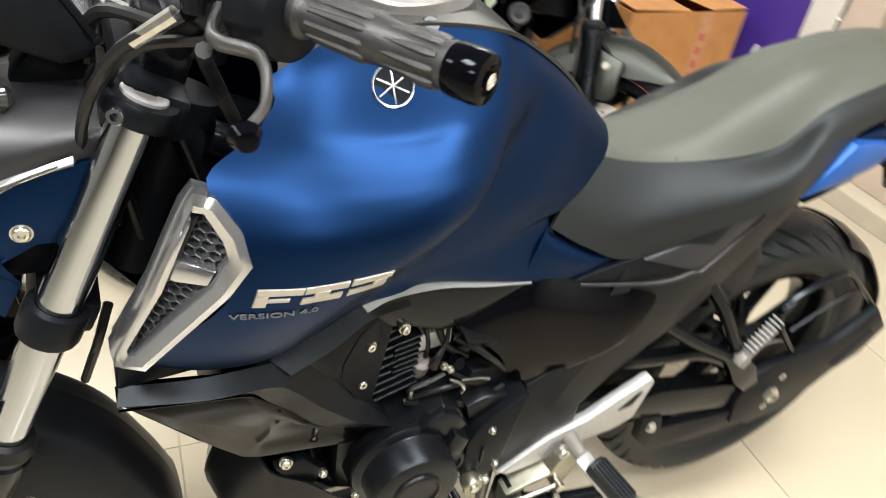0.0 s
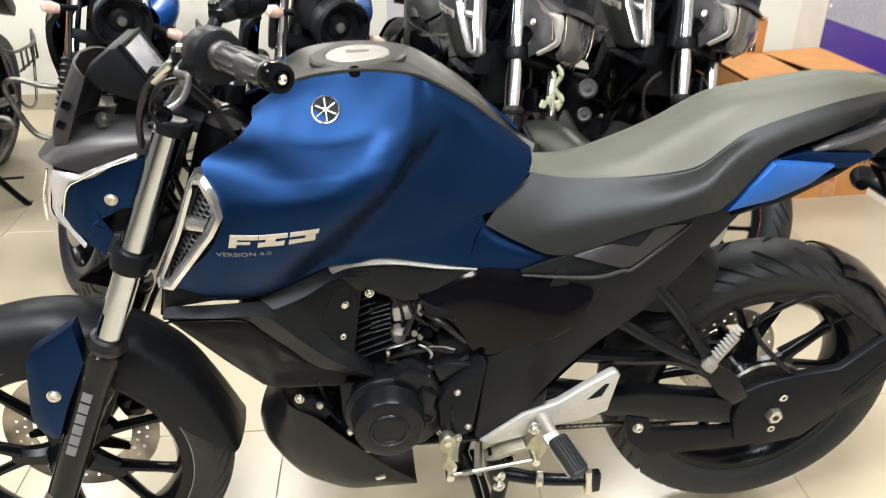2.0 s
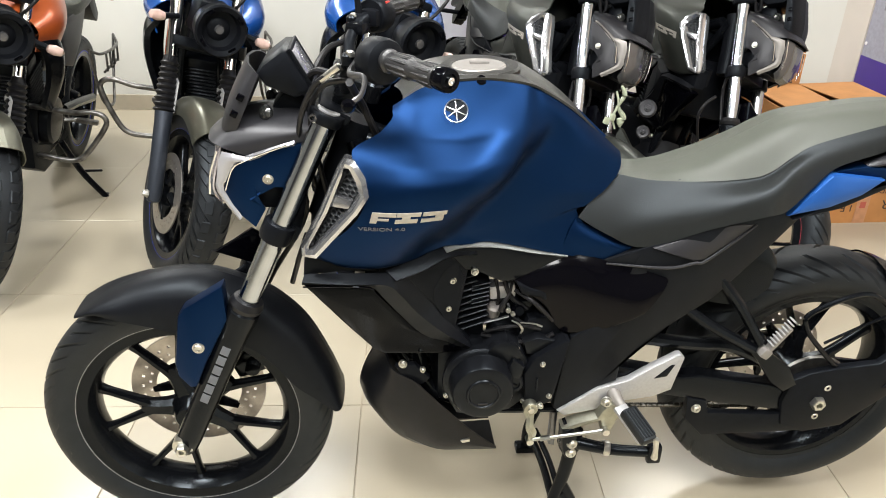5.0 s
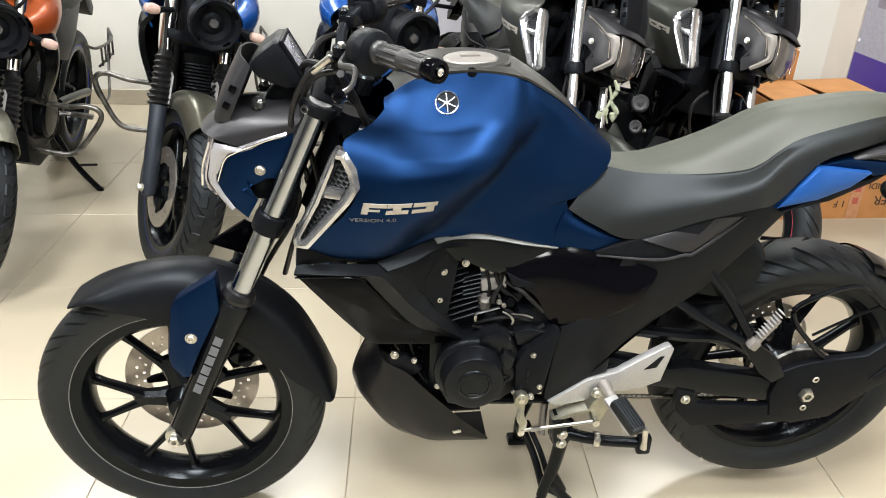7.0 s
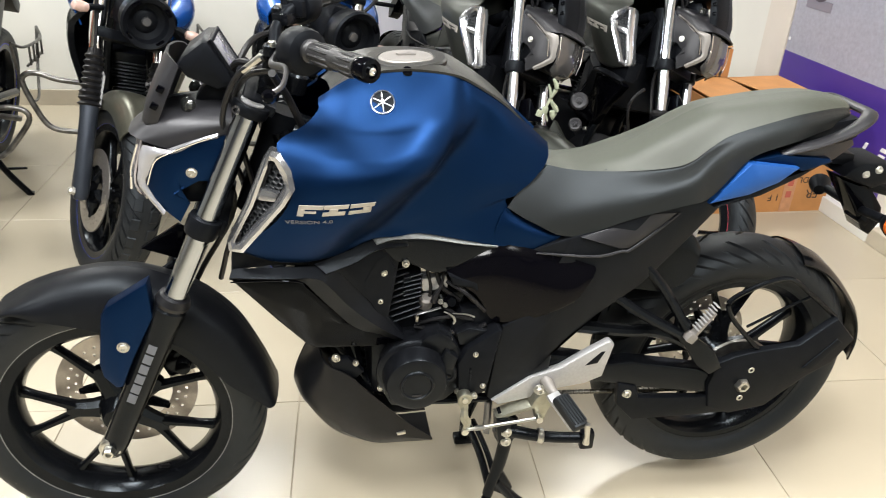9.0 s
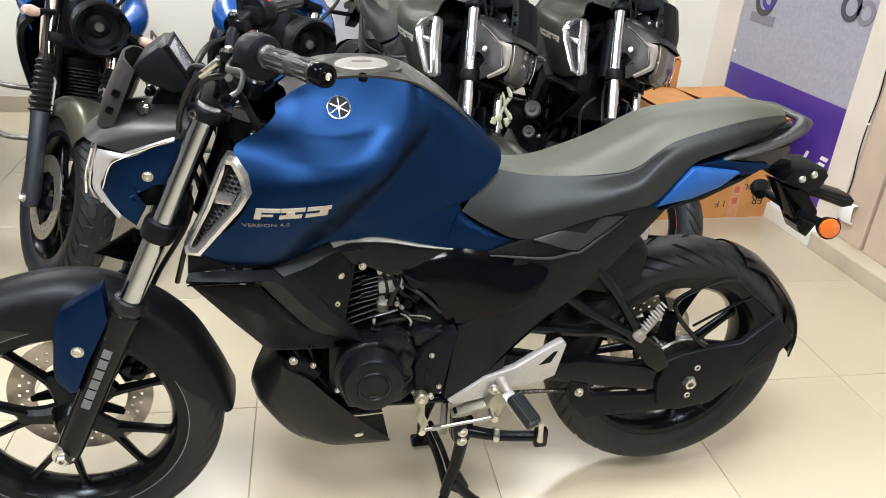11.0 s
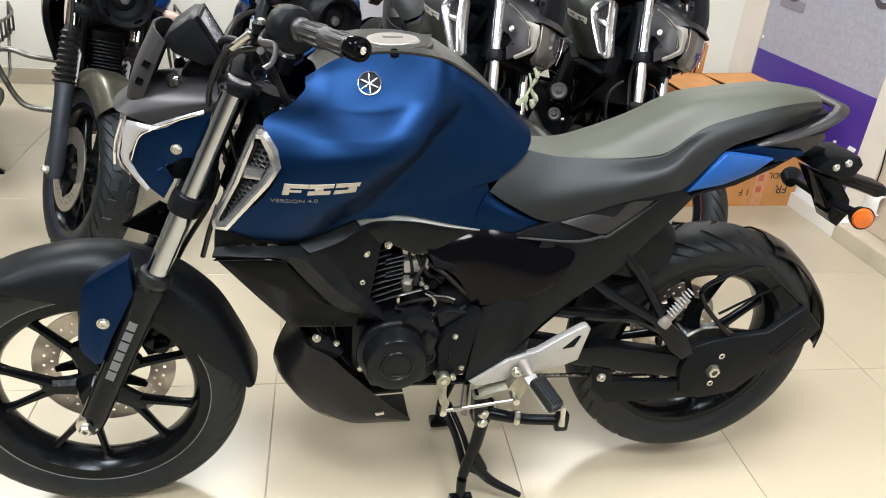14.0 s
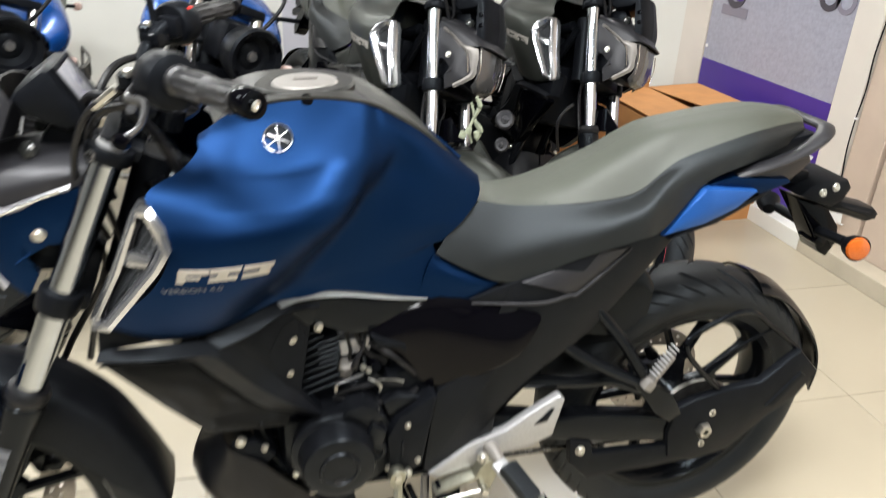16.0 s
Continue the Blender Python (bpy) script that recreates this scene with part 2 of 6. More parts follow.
def lathe(profile, n=32, at=(0, 0, 0), axis=(0, -1, 0), closed=False, arc=None):
    """A turned form: (radius, height) along an axis."""
    bm = bmesh.new()
    a0, a1 = arc or (0, 2 * math.pi)
    count = n if arc is None else n + 1
    q = Vector((0, 0, 1)).rotation_difference(Vector(axis)).to_matrix().to_4x4()
    cols = []
    for i in range(count):
        a = a0 + (a1 - a0) * i / n
        cols.append([bm.verts.new((r * math.cos(a), r * math.sin(a), h)) for r, h in profile])
    m = len(profile)
    for i in range(n):
        A, B = cols[i], cols[(i + 1) % count]
        for j in range(m if closed else m - 1):
            f = (A[j], B[j], B[(j + 1) % m], A[(j + 1) % m])
            bm.faces.new(f)
    bmesh.ops.remove_doubles(bm, verts=bm.verts[:], dist=1e-6)
    bmesh.ops.dissolve_degenerate(bm, dist=1e-6, edges=bm.edges[:])
    bm.transform(Matrix.Translation(at) @ q)
    return bm


def inset(pts, d):
    """The outline moved inwards by d, corner by corner."""
    n = len(pts)
    area = sum(pts[i][0] * pts[(i + 1) % n][1] - pts[(i + 1) % n][0] * pts[i][1] for i in range(n))
    s = 1 if area > 0 else -1
    out = []
    for i in range(n):
        a, b, c = Vector(pts[i - 1]), Vector(pts[i]), Vector(pts[(i + 1) % n])
        u, v = (b - a).normalized(), (c - b).normalized()
        nu, nv = Vector((-u.y, u.x)) * s, Vector((-v.y, v.x)) * s
        m = nu + nv
        m = m / max(0.45, m.dot(nu)) if m.length > 1e-4 else nu
        out.append(tuple(b + m * d))
    return out


def plate(outline, y0, y1, bevel=0.003, smooth=0, crown=0.0, rings=3):
    """A side plate cut to an outline in x and z, from y0 (its face) to y1; the face may swell by crown."""
    pts = [tuple(p) for p in outline]
    if smooth:
        loop3 = [(x, 0, z) for x, z in pts]
        line = catmull([loop3[-1]] + loop3 + loop3[:2], smooth)[smooth:smooth * (len(pts) + 1)]
        pts = [(v.x, v.z) for v in line]
    bm = bmesh.new()
    sign = 1 if y1 > y0 else -1
    ring = lambda o, y: [bm.verts.new((x, y, z)) for x, z in o]
    edge = inset(pts, bevel)
    half = inset(pts, bevel * 0.3)
    loops = [ring(pts, y1), ring(pts, y0 + sign * bevel), ring(half, y0 + sign * bevel * 0.3), ring(edge, y0)]
    if crown:
        cx, cz = sum(a for a, b in edge) / len(edge), sum(b for a, b in edge) / len(edge)
        for k in range(1, rings + 1):
            f = 1 - k / (rings + 1)
            loops.append(ring([(cx + (x - cx) * f, cz + (z - cz) * f) for x, z in edge], y0 - sign * crown * (1 - f * f)))
    n = len(pts)
    for a, b in zip(loops, loops[1:]):
        for j in range(n):
            bm.faces.new((a[j], a[(j + 1) % n], b[(j + 1) % n], b[j]))
    f0, f1 = bm.faces.new(loops[0]), bm.faces.new(loops[-1])
    bmesh.ops.triangulate(bm, faces=[f0, f1], ngon_method="EAR_CLIP")
    return bm


def bent(bm, f):
    """Shift the y of each vertex by f(x, z)."""
    for v in bm.verts:
        v.co.y += f(v.co.x, v.co.z)
    return bm


def box(sx, sy, sz, at=(0, 0, 0), bevel=0.004, turn=(0, 0, 0), seg=2):
    bm = bmesh.new()
    bmesh.ops.create_cube(bm, size=1)
    bm.transform(Matrix.Diagonal((sx, sy, sz, 1)))
    if bevel:
        bmesh.ops.bevel(bm, geom=bm.edges[:], offset=bevel, segments=seg, affect="EDGES", profile=0.6)
    bm.transform(pose(*at, *turn))
    return bm


def frame_plate(outer, inner, y0, y1, bevel=0.003):
    """A flat ring between two outlines of equal count."""
    bm = bmesh.new()
    s = 1 if y1 > y0 else -1
    L = lambda o, y, k=1.0: [bm.verts.new((x, y, z)) for x, z in o]
    n = len(outer)
    mid = [((a[0] + b[0]) / 2, (a[1] + b[1]) / 2) for a, b in zip(outer, inner)]
    loops = [L(outer, y1), L(outer, y0 + s * bevel), L(mid, y0), L(inner, y0 + s * bevel), L(inner, y1)]
    for a, b in zip(loops, loops[1:] + loops[:1]):
        for j in range(n):
            bm.faces.new((a[j], a[(j + 1) % n], b[(j + 1) % n], b[j]))
    return bm


def bolt(at, r=0.008, axis=(0, -1, 0), h=0.006, hexed=False):
    b = lathe([(r * 1.25, -0.004), (r * 1.25, 0.001), (r, 0.001), (r, h * 0.7), (r * 0.8, h), (r * 0.45, h), (r * 0.4, h * 0.5), (0, h * 0.5)], 6 if hexed else 14, at, axis)
    return b


def conform(bm, shell, lift, depth=0.004):
    """Lay a flat relief on the near side of a shell: its y is taken as height over the surface."""
    tree = BVHTree.FromPolygons([v.co for v in shell.data.vertices], [p.vertices for p in shell.data.polygons])
    for v in bm.verts:
        hit = tree.ray_cast(Vector((v.co.x, -1, v.co.z)), Vector((0, 1, 0)))[0]
        if hit is not None:
            v.co.y = hit.y - lift + v.co.y
    return bm


def words(body, size, m, mat, parent, name="lettering"):
    cu = bpy.data.curves.new("words", "FONT")
    cu.body, cu.size, cu.extrude, cu.align_x = body, size, 0.0006, "CENTER"
    tmp = new("words", cu)
    me = bpy.data.meshes.new_from_object(tmp)
    bpy.data.objects.remove(tmp)
    me.transform(m)
    me.materials.append(mat)
    ob = new(name, me)
    ob.parent = parent
    return ob

# ---- the room ----
ROOM = pose(0, 0, 0, 0, 0, -2.85)
XL, XR, YB, YF, HC = -7.2, 2.74, 3.13, -5.4, 2.9
SIDE = Matrix.Translation((2.80 - XR, 0, 0))


def structure(name, bm, mat, label, smooth=False, place=None):
    bm.transform(place or ROOM)
    ob = part(name, bm, mat, None, label, smooth)
    ob["kind"] = "structure"
    return ob


def slab(x0, x1, y0, y1, z0, z1, bevel=0.0):
    return box(x1 - x0, y1 - y0, z1 - z0, ((x0 + x1) / 2, (y0 + y1) / 2, (z0 + z1) / 2), bevel)


structure("wall_north", slab(XL - 0.15, XR + 0.15, YB, YB + 0.15, -0.05, HC), WALL, "white painted showroom back wall")
structure("wall_east", slab(XR, XR + 0.15, YF, YB - .14, -0.05, HC), WALL, "white painted showroom side wall", place=SIDE)
structure("wall_west", slab(XL - 0.15, XL, YF, YB, -0.05, HC), WALL, "white painted side wall")
# unseen wall added to close the room, dark so near flanks reflect little
structure("wall_south", slab(XL - 0.15, XR + 0.15, YF - 0.15, YF, -0.05, HC), FARWALL, "plain dark grey closing wall out of view")
# ceiling out of view, greyed down to dim reflections on upward faces
structure("ceiling", slab(XL - 0.15, XR + 0.15, YF - 0.15, YB + 0.15, HC, HC + 0.1), CEIL, "plain grey ceiling out of view")
floor = structure("floor", slab(XL - 0.1, XR + 0.1, YF - 0.1, YB + 0.1, -0.1, -0.003), GROUT, "cream polished floor tiles with thin brown joints")
for x0, x1, y0, y1 in ((XL, XR, YB - 0.012, YB), (XL, XL + 0.012, YF, YB - 0.012)):
    structure("baseboard", slab(x0, x1, y0, y1, 0.0, 0.09, 0.002), SKIRT, "beige tiled skirting along the wall")

# ceiling panels that light the room
panel_light = None
for x, y, share in ((-1.6, 2.6, 1.0), (-0.3, 2.85, 0.6), (2.3, 2.6, 0.6), (-2.2, 0.4, 0.9), (1.2, -0.35, 1.5), (-0.6, -0.35, 1.6), (-2.0, -1.7, 0.8), (0.2, -1.25, 1.3), (2.0, -1.9, 0.8), (0.2, -2.9, 1.1)):
    if panel_light is None:
        panel_light = thing("ceiling_light", "square white ceiling light panel", "ceiling light", "ceiling panels")
        part("frame", merge(slab(-0.32, 0.32, -0.32, -0.29, -0.03, 0), slab(-0.32, 0.32, 0.29, 0.32, -0.03, 0), slab(-0.32, -0.29, -0.29, 0.29, -0.03, 0), slab(0.29, 0.32, -0.29, 0.29, -0.03, 0)), CEIL, panel_light, smooth=False)
        part("diffuser", slab(-0.29, 0.29, -0.29, 0.29, -0.015, -0.002), LAMPFACE, panel_light, smooth=False)
        panel_light.matrix_basis = ROOM @ pose(x, y, HC)
    else:
        copy_thing(panel_light, ROOM @ pose(x, y, HC))
    lamp = bpy.data.lights.new("panel_lamp", "AREA")
    lamp.shape, lamp.size, lamp.energy, lamp.color = "SQUARE", 0.58, LAMP * share, (0.962, 0.985, 1.0)
    new("panel_lamp", lamp).matrix_world = ROOM @ pose(x, y, HC - 0.04)


# ---- motorcycles ----
FA, RA = Vector((0, 0, 0.296)), Vector((1.33, 0, 0.338))
MIR = Matrix.Diagonal((1, -1, 1, 1))


def both(name, make, mat, parent, label="", **k):
    """A part on each side of the machine."""
    for s in (1, -1):
        bm = make()
        if s < 0:
            bm.transform(MIR)
        part(name, bm, mat, parent, label, **k)


def tyre_mesh(R, rim, half, grooves=22, depth=0.0055):
    """A tyre with a rounded tread; its slanted grooves run along sheared mesh columns."""
    prof, m = [], 30
    rc = rim + 0.42 * (R - rim)
    for j in range(m + 1):
        a = radians(-128 + 256 * j / m)
        c, sn = math.cos(a), math.sin(a)
        r = rc + (R - rc) * (abs(c) ** 0.8) if c > 0 else rc + (rc - rim) * c / 0.6157
        prof.append((r, half * math.copysign(abs(sn) ** 0.9, sn), a))
    prof = [(rim - 0.008, prof[0][1] * 0.96, -2.3)] + prof + [(rim - 0.008, prof[-1][1] * 0.96, 2.3)]
    steps = (0.0, 0.025, 0.13, 0.155, 0.36, 0.50, 0.525, 0.60, 0.625, 0.82)
    bm, rings = bmesh.new(), []
    for i in range(grooves):
        for k, s in enumerate(steps):
            row = []
            for r, y, a in prof:
                v = min(1.0, abs(a) / 1.75)
                shift = 1.35 * v ** 1.25 + (0.5 if y > 0 else 0.0) * min(1.0, abs(y) / half * 5)
                long, short = k in (1, 2) and 0.10 < v < 0.80, k in (6, 7) and 0.36 < v < 0.74
                g = depth if long or short else 0.0
                t = 2 * math.pi * (i + s - shift) / grooves
                row.append(bm.verts.new(((r - g) * math.cos(t), y, (r - g) * math.sin(t))))
            rings.append(row)
    for i in range(len(rings)):
        A, B = rings[i], rings[(i + 1) % len(rings)]
        for j in range(len(prof) - 1):
            bm.faces.new((A[j], B[j], B[j + 1], A[j + 1]))
    return bm


def wheel(parent, c, R, half, rimhalf, tape, start, steer=None):
    rf = 0.231
    w = part("wheel", lathe([(0.205, -rimhalf), (rf - 0.005, -rimhalf - 0.002), (rf, -rimhalf + 0.003), (0.210, -rimhalf + 0.016), (0.199, -0.012), (0.199, 0.012), (0.210, rimhalf - 0.016), (rf, rimhalf - 0.003), (rf - 0.005, rimhalf + 0.002), (0.205, rimhalf), (0.195, rimhalf - 0.014), (0.190, 0.012), (0.190, -0.012), (0.195, -rimhalf + 0.014)], 80, c, (0, 1, 0), closed=True), SATIN, parent, "black cast alloy rim with thin tape line")
    part("tyre", tyre_mesh(R, 0.226, half), RUBBER, w, "new black tyre with slanted grooves", m=Matrix.Translation(c), angle=16)
    for s in (-1, 1):
        part("rim_tape", lathe([(rf - 0.0035, 0), (rf - 0.0035, 0.0012), (rf + 0.0005, 0.0012), (rf + 0.0005, 0)], 80, c + Vector((0, s * (rimhalf + 0.0022), 0)), (0, s, 0), closed=True), tape, w)
    part("hub", lathe([(0.0, -0.05), (0.026, -0.05), (0.030, -0.045), (0.040, -0.020), (0.044, -0.016), (0.044, 0.016), (0.040, 0.020), (0.030, 0.045), (0.026, 0.05), (0, 0.05)], 28, c, (0, 1, 0)), SATIN, w)
    polar = lambda r, deg: Vector((math.cos(radians(deg)) * r, 0, math.sin(radians(deg)) * r))

    def bar(p0, p1, stations):
        """A cast arm of rounded section between two points of the wheel."""
        u = (p1 - p0).normalized()
        s = Vector((-u.z, 0, u.x))
        bm = bmesh.new()
        rows = []
        for q, wd, th in stations:
            o = p0.lerp(p1, q)
            rows.append([o + s * x + Vector((0, y, 0)) for x, y in ((-wd, -th * 0.4), (-wd * 0.55, -th), (wd * 0.55, -th), (wd, -th * 0.4), (wd, th * 0.4), (wd * 0.55, th), (-wd * 0.55, th), (-wd, th * 0.4), (-wd, -th * 0.4))])
        grid(bm, rows)
        bmesh.ops.remove_doubles(bm, verts=bm.verts[:], dist=1e-6)
        return bm

    for k in range(5):
        mid = start + 72 * k
        part("spoke_arm", bar(polar(0.034, mid), polar(0.106, mid), ((0, 0.024, 0.020), (0.3, 0.019, 0.018), (0.75, 0.018, 0.015), (1, 0.010, 0.011))), SATIN, w, m=Matrix.Translation(c))
        for d in (-1, 1):
            part("spoke", bar(polar(0.088, mid + 5 * d), polar(0.197, mid + 16 * d), ((0, 0.010, 0.013), (0.25, 0.0075, 0.012), (0.75, 0.0062, 0.011), (0.92, 0.0085, 0.012), (1, 0.015, 0.014))), SATIN, w, m=Matrix.Translation(c))
    return w


def disc(parent, c, r0, r1, side, holes=30):
    """A drilled brake disc with a carrier."""
    bm = bmesh.new()
    n = holes * 2
    t = 0.0022
    rings = [r0, r0 + 0.010, r0 + 0.016, r0 + 0.026, r0 + 0.032, r1]
    vs = {}
    for y in (-t, t):
        for i in range(n * 2):
            for k, r in enumerate(rings):
                a = 2 * math.pi * i / (n * 2)
                vs[y, i, k] = bm.verts.new((r * math.cos(a), y, r * math.sin(a)))
    for i in range(n * 2):
        j = (i + 1) % (n * 2)
        for k in range(5):
            if (k == 1 and i % 4 == 0) or (k == 3 and i % 4 == 2):
                for y in (-t, t):
                    q = [vs[y, i, k], vs[y, j, k], vs[y, j, k + 1], vs[y, i, k + 1]]
                for a, b in (((i, k), (j, k)), ((j, k), (j, k + 1)), ((j, k + 1), (i, k + 1)), ((i, k + 1), (i, k))):
                    bm.faces.new((vs[-t, a[0], a[1]], vs[-t, b[0], b[1]], vs[t, b[0], b[1]], vs[t, a[0], a[1]]))
                continue
            for y in (-t, t):
                bm.faces.new((vs[y, i, k], vs[y, j, k], vs[y, j, k + 1], vs[y, i, k + 1]))
        bm.faces.new((vs[-t, i, 0], vs[-t, j, 0], vs[t, j, 0], vs[t, i, 0]))
        bm.faces.new((vs[-t, i, 5], vs[-t, j, 5], vs[t, j, 5], vs[t, i, 5]))
    bm.transform(Matrix.Translation(c))
    ob = part("brake_disc", bm, DISC, parent, "drilled steel brake disc", smooth=False)
    for k in range(5):
        a = radians(20 + 72 * k)
        part("disc_carrier", tube([c + Vector((math.cos(a) * 0.04, 0, math.sin(a) * 0.04)), c + Vector((math.cos(a + 0.3) * (r0 + 0.006), 0, math.sin(a + 0.3) * (r0 + 0.006)))], [0.014, 0.008], 8, 3), SATIN, ob)


def waist(x, z):
    """How far out the flank of the bodywork lies: wide at the scoops, narrow at the rider's knees."""
    y = float(np.interp(x, (0.26, 0.33, 0.39, 0.46, 0.52, 0.58, 0.66, 0.76, 0.85, 0.93, 1.0, 1.15), (-0.142, -0.162, -0.165, -0.15, -0.13, -0.112, -0.102, -0.098, -0.105, -0.127, -0.138, -0.138)))
    if x > .66:
        w = min(1, max(0, (.66 - z) / .08))
        return y * (1 - w) - .131 * w
    return y + .05 * min(1, max(0, (.66 - z) / .15)) * min(1, max(0, (.52 - x) / .08))


def build_bike(paint, tail, tape, cover, tag):
    bike = thing("motorcycle", *tag)
    P = lambda name, bm, mat, parent=None, label="", **k: part(name, bm, mat, parent or bike, label, **k)

    # wheels
    fw = wheel(bike, FA, 0.298, 0.052, 0.040, tape, 180)
    rw = wheel(bike, RA, 0.301, 0.067, 0.050, tape, 160)
    disc(fw, FA + Vector((0, 0.062, 0)), 0.092, 0.145, 1)
    disc(rw, RA + Vector((0, 0.075, 0)), 0.07, 0.11, 1, 22)
    P("valve_stem", tube([FA + Vector((0.075, -0.012, -0.165)), FA + Vector((0.062, -0.03, -0.148))], [0.005, 0.004], 8, 3), RUBBERBLACK, fw)

    # fork: tubes, lowers, clamps
    top, foot = Vector((0.318, 0, 0.965)), Vector((0.002, 0, 0.272))
    ax = (top - foot).normalized()
    for s in (-1, 1):
        o = Vector((0, s * 0.1, 0))
        at = lambda d: foot + o + ax * d
        leg = P("fork_leg", tube([at(0.33), at(0.757)], 0.0205, 24, 2), TUBE, None, "bright steel fork tube")
        low = P("fork_lower", lathe([(0.0, -0.012), (0.018, -0.012), (0.024, 0.0), (0.0255, 0.03), (0.0265, 0.20), (0.0285, 0.31), (0.0315, 0.335), (0.0315, 0.352), (0.027, 0.358), (0.0, 0.358)], 28, foot + o, ax), SATIN, leg, "black fork lower")
        P("dust_seal", lathe([(0.021, 0.355), (0.030, 0.357), (0.0325, 0.366), (0.028, 0.378), (0.021, 0.38)], 28, foot + o, ax), RUBBERBLACK, leg)
        P("lower_clamp", lathe([(0.021, 0.512), (0.028, 0.513), (0.0295, 0.518), (0.0295, 0.543), (0.028, 0.548), (0.021, 0.549)], 24, foot + o, ax), MATTE, leg)
        P("upper_clamp", lathe([(0.020, 0.750), (0.029, 0.751), (0.031, 0.754), (0.031, 0.768), (0.029, 0.771), (0.0, 0.771)], 24, foot + o, ax), MATTE, leg)
        P("fork_cap", lathe([(0.020, 0.770), (0.020, 0.7735), (0.0185, 0.7745), (0.010, 0.7745), (0.0095, 0.7735), (0.0, 0.7735)], 24, foot + o, ax), ALLOY, leg, "silver fork cap")
        P("axle_bolt", merge(bolt(foot + o + Vector((-0.002, s * 0.022, 0.012)), 0.013, (0, s, 0), 0.016, True), lathe([(0.021, -0.02), (0.021, 0.0), (0.018, 0.002), (0, 0.002)], 20, foot + o + Vector((-0.002, s * 0.02, 0.012)), (0, s, 0))), STEEL, leg)
        if s == -1:
            # maker's name on the fork leg stays plain bars
            for k in range(6):
                p = at(0.150 + 0.024 * k) + Vector((-0.004, -0.0262, 0))
                b = box(0.016, 0.003, 0.019, (0, 0, 0), 0)
                P("lettering_bar", b, DIMPRINT, low, m=Matrix.Translation(p) @ pose(0, 0, 0, 0, 24.5, 0) @ pose(0, 0, 0, 0, 0, -8), smooth=False)
    P("steering_bridge", merge(box(0.058, 0.2, 0.02, (0.330, 0, 0.966), 0.006, (0, 24.5, 0)), box(0.06, 0.2, 0.035, (0.232, 0, 0.755), 0.008, (0, 24.5, 0)), tube([(0.30, 0, 0.74), (0.37, 0, 0.93)], 0.032, 16, 2)), MATTE)
    P("clamp_bolt", bolt((0.300, -0.118, 0.968), 0.008, (-0.35, -0.9, 0.2), 0.010), CHROME)

    # front mudguard
    a0 = lambda a, r, y: (FA.x + r * math.cos(radians(a)), y, FA.z + r * math.sin(radians(a)))
    angs = (126, 118, 110, 100, 88, 76, 60, 49, 37, 21, 12, 4)
    crest = (0.318, 0.317, 0.319, 0.324, 0.332, 0.337, 0.335, 0.332, 0.327, 0.320, 0.321, 0.324)
    hemr = (0.313, 0.302, 0.274, 0.248, 0.228, 0.228, 0.233, 0.237, 0.237, 0.246, 0.272, 0.306)
    L = []
    for f, w in ((0.0, 0.0), (0.05, 0.028), (0.22, 0.056), (0.55, 0.068), (1.0, 0.070)):
            L.append([a0(a, c * (1 - f) + h * f, -w * (0.66, 0.86)[i] if i < 2 else -w) for i, (a, c, h) in enumerate(zip(angs, crest, hemr))])
    P("front_mudguard", skin(L, 5, 3, 0.003, True), GUARD if paint is BLUE else GREY, None, "matte dark front mudguard")
    both("mudguard_stay", lambda: tube([(0.06, -0.075, 0.545), (0.14, -0.082, 0.60), (0.17, -0.075, 0.67)], 0.007, 8), MATTE, bike)
    P("mudguard_fin", plate([(0.075, 0.640), (0.150, 0.690), (0.176, 0.672), (0.182, 0.625), (0.15, 0.612)], 0.045, 0.055, 0.002), GLOSS)
    fc = lambda: plate([(.118, .657), (.042, .609), (.030, .590), (.012, .486), (.015, .458), (.034, .431), (.047, .432), (.073, .492), (.120, .583)], -0.122, -0.094, 0.006, 0, 0.006, 3)
    P("fork_guard", fc(), paint, None, "matte painted fork guard")
    P("fork_guard", plate([(0.098, 0.560), (0.028, 0.557), (0.010, 0.470), (0.022, 0.445), (0.048, 0.438), (0.070, 0.478)], 0.120, 0.094, 0.005, 0, 0.008, 3), paint, None, "matte painted fork guard")
    both("guard_bolt", lambda: bolt((0.062, -0.129, 0.528), 0.009, (0, -1, 0), 0.006), STEEL, bike)
    # caliper on the far leg, hoses
    P("brake_caliper", merge(box(0.075, 0.05, 0.06, (0.115, 0.075, 0.36), 0.012, (0, -20, 0)), box(0.05, 0.03, 0.09, (0.10, 0.085, 0.37), 0.008, (0, 25, 0)), lathe([(0.0, 0), (0.016, 0), (0.016, 0.02), (0, 0.02)], 16, (0.125, 0.048, 0.36))), SATIN)
    P("front_brake_hose", tube([(0.12, 0.085, 0.40), (0.17, 0.08, 0.55), (0.26, 0.06, 0.72), (0.24, 0.03, 0.85), (0.30, 0.1, 1.0)], 0.0055, 8), RUBBERBLACK)

    # headlight: cowl, lens, side covers, brow, visor
    L = [[(0.105, 0, 0.912), (0.16, 0, 0.950), (0.24, 0, 0.965), (0.30, 0, 0.96)],
         [(0.112, -0.055, 0.912), (0.165, -0.06, 0.942), (0.24, -0.065, 0.950), (0.30, -0.062, 0.950)],
         [(0.130, -0.080, 0.909), (0.172, -0.088, 0.918), (0.228, -0.094, 0.932), (0.295, -0.09, 0.938)],
         [(0.142, -0.086, 0.904), (0.184, -0.093, 0.894), (0.222, -0.096, 0.908), (0.295, -0.09, 0.920)]]
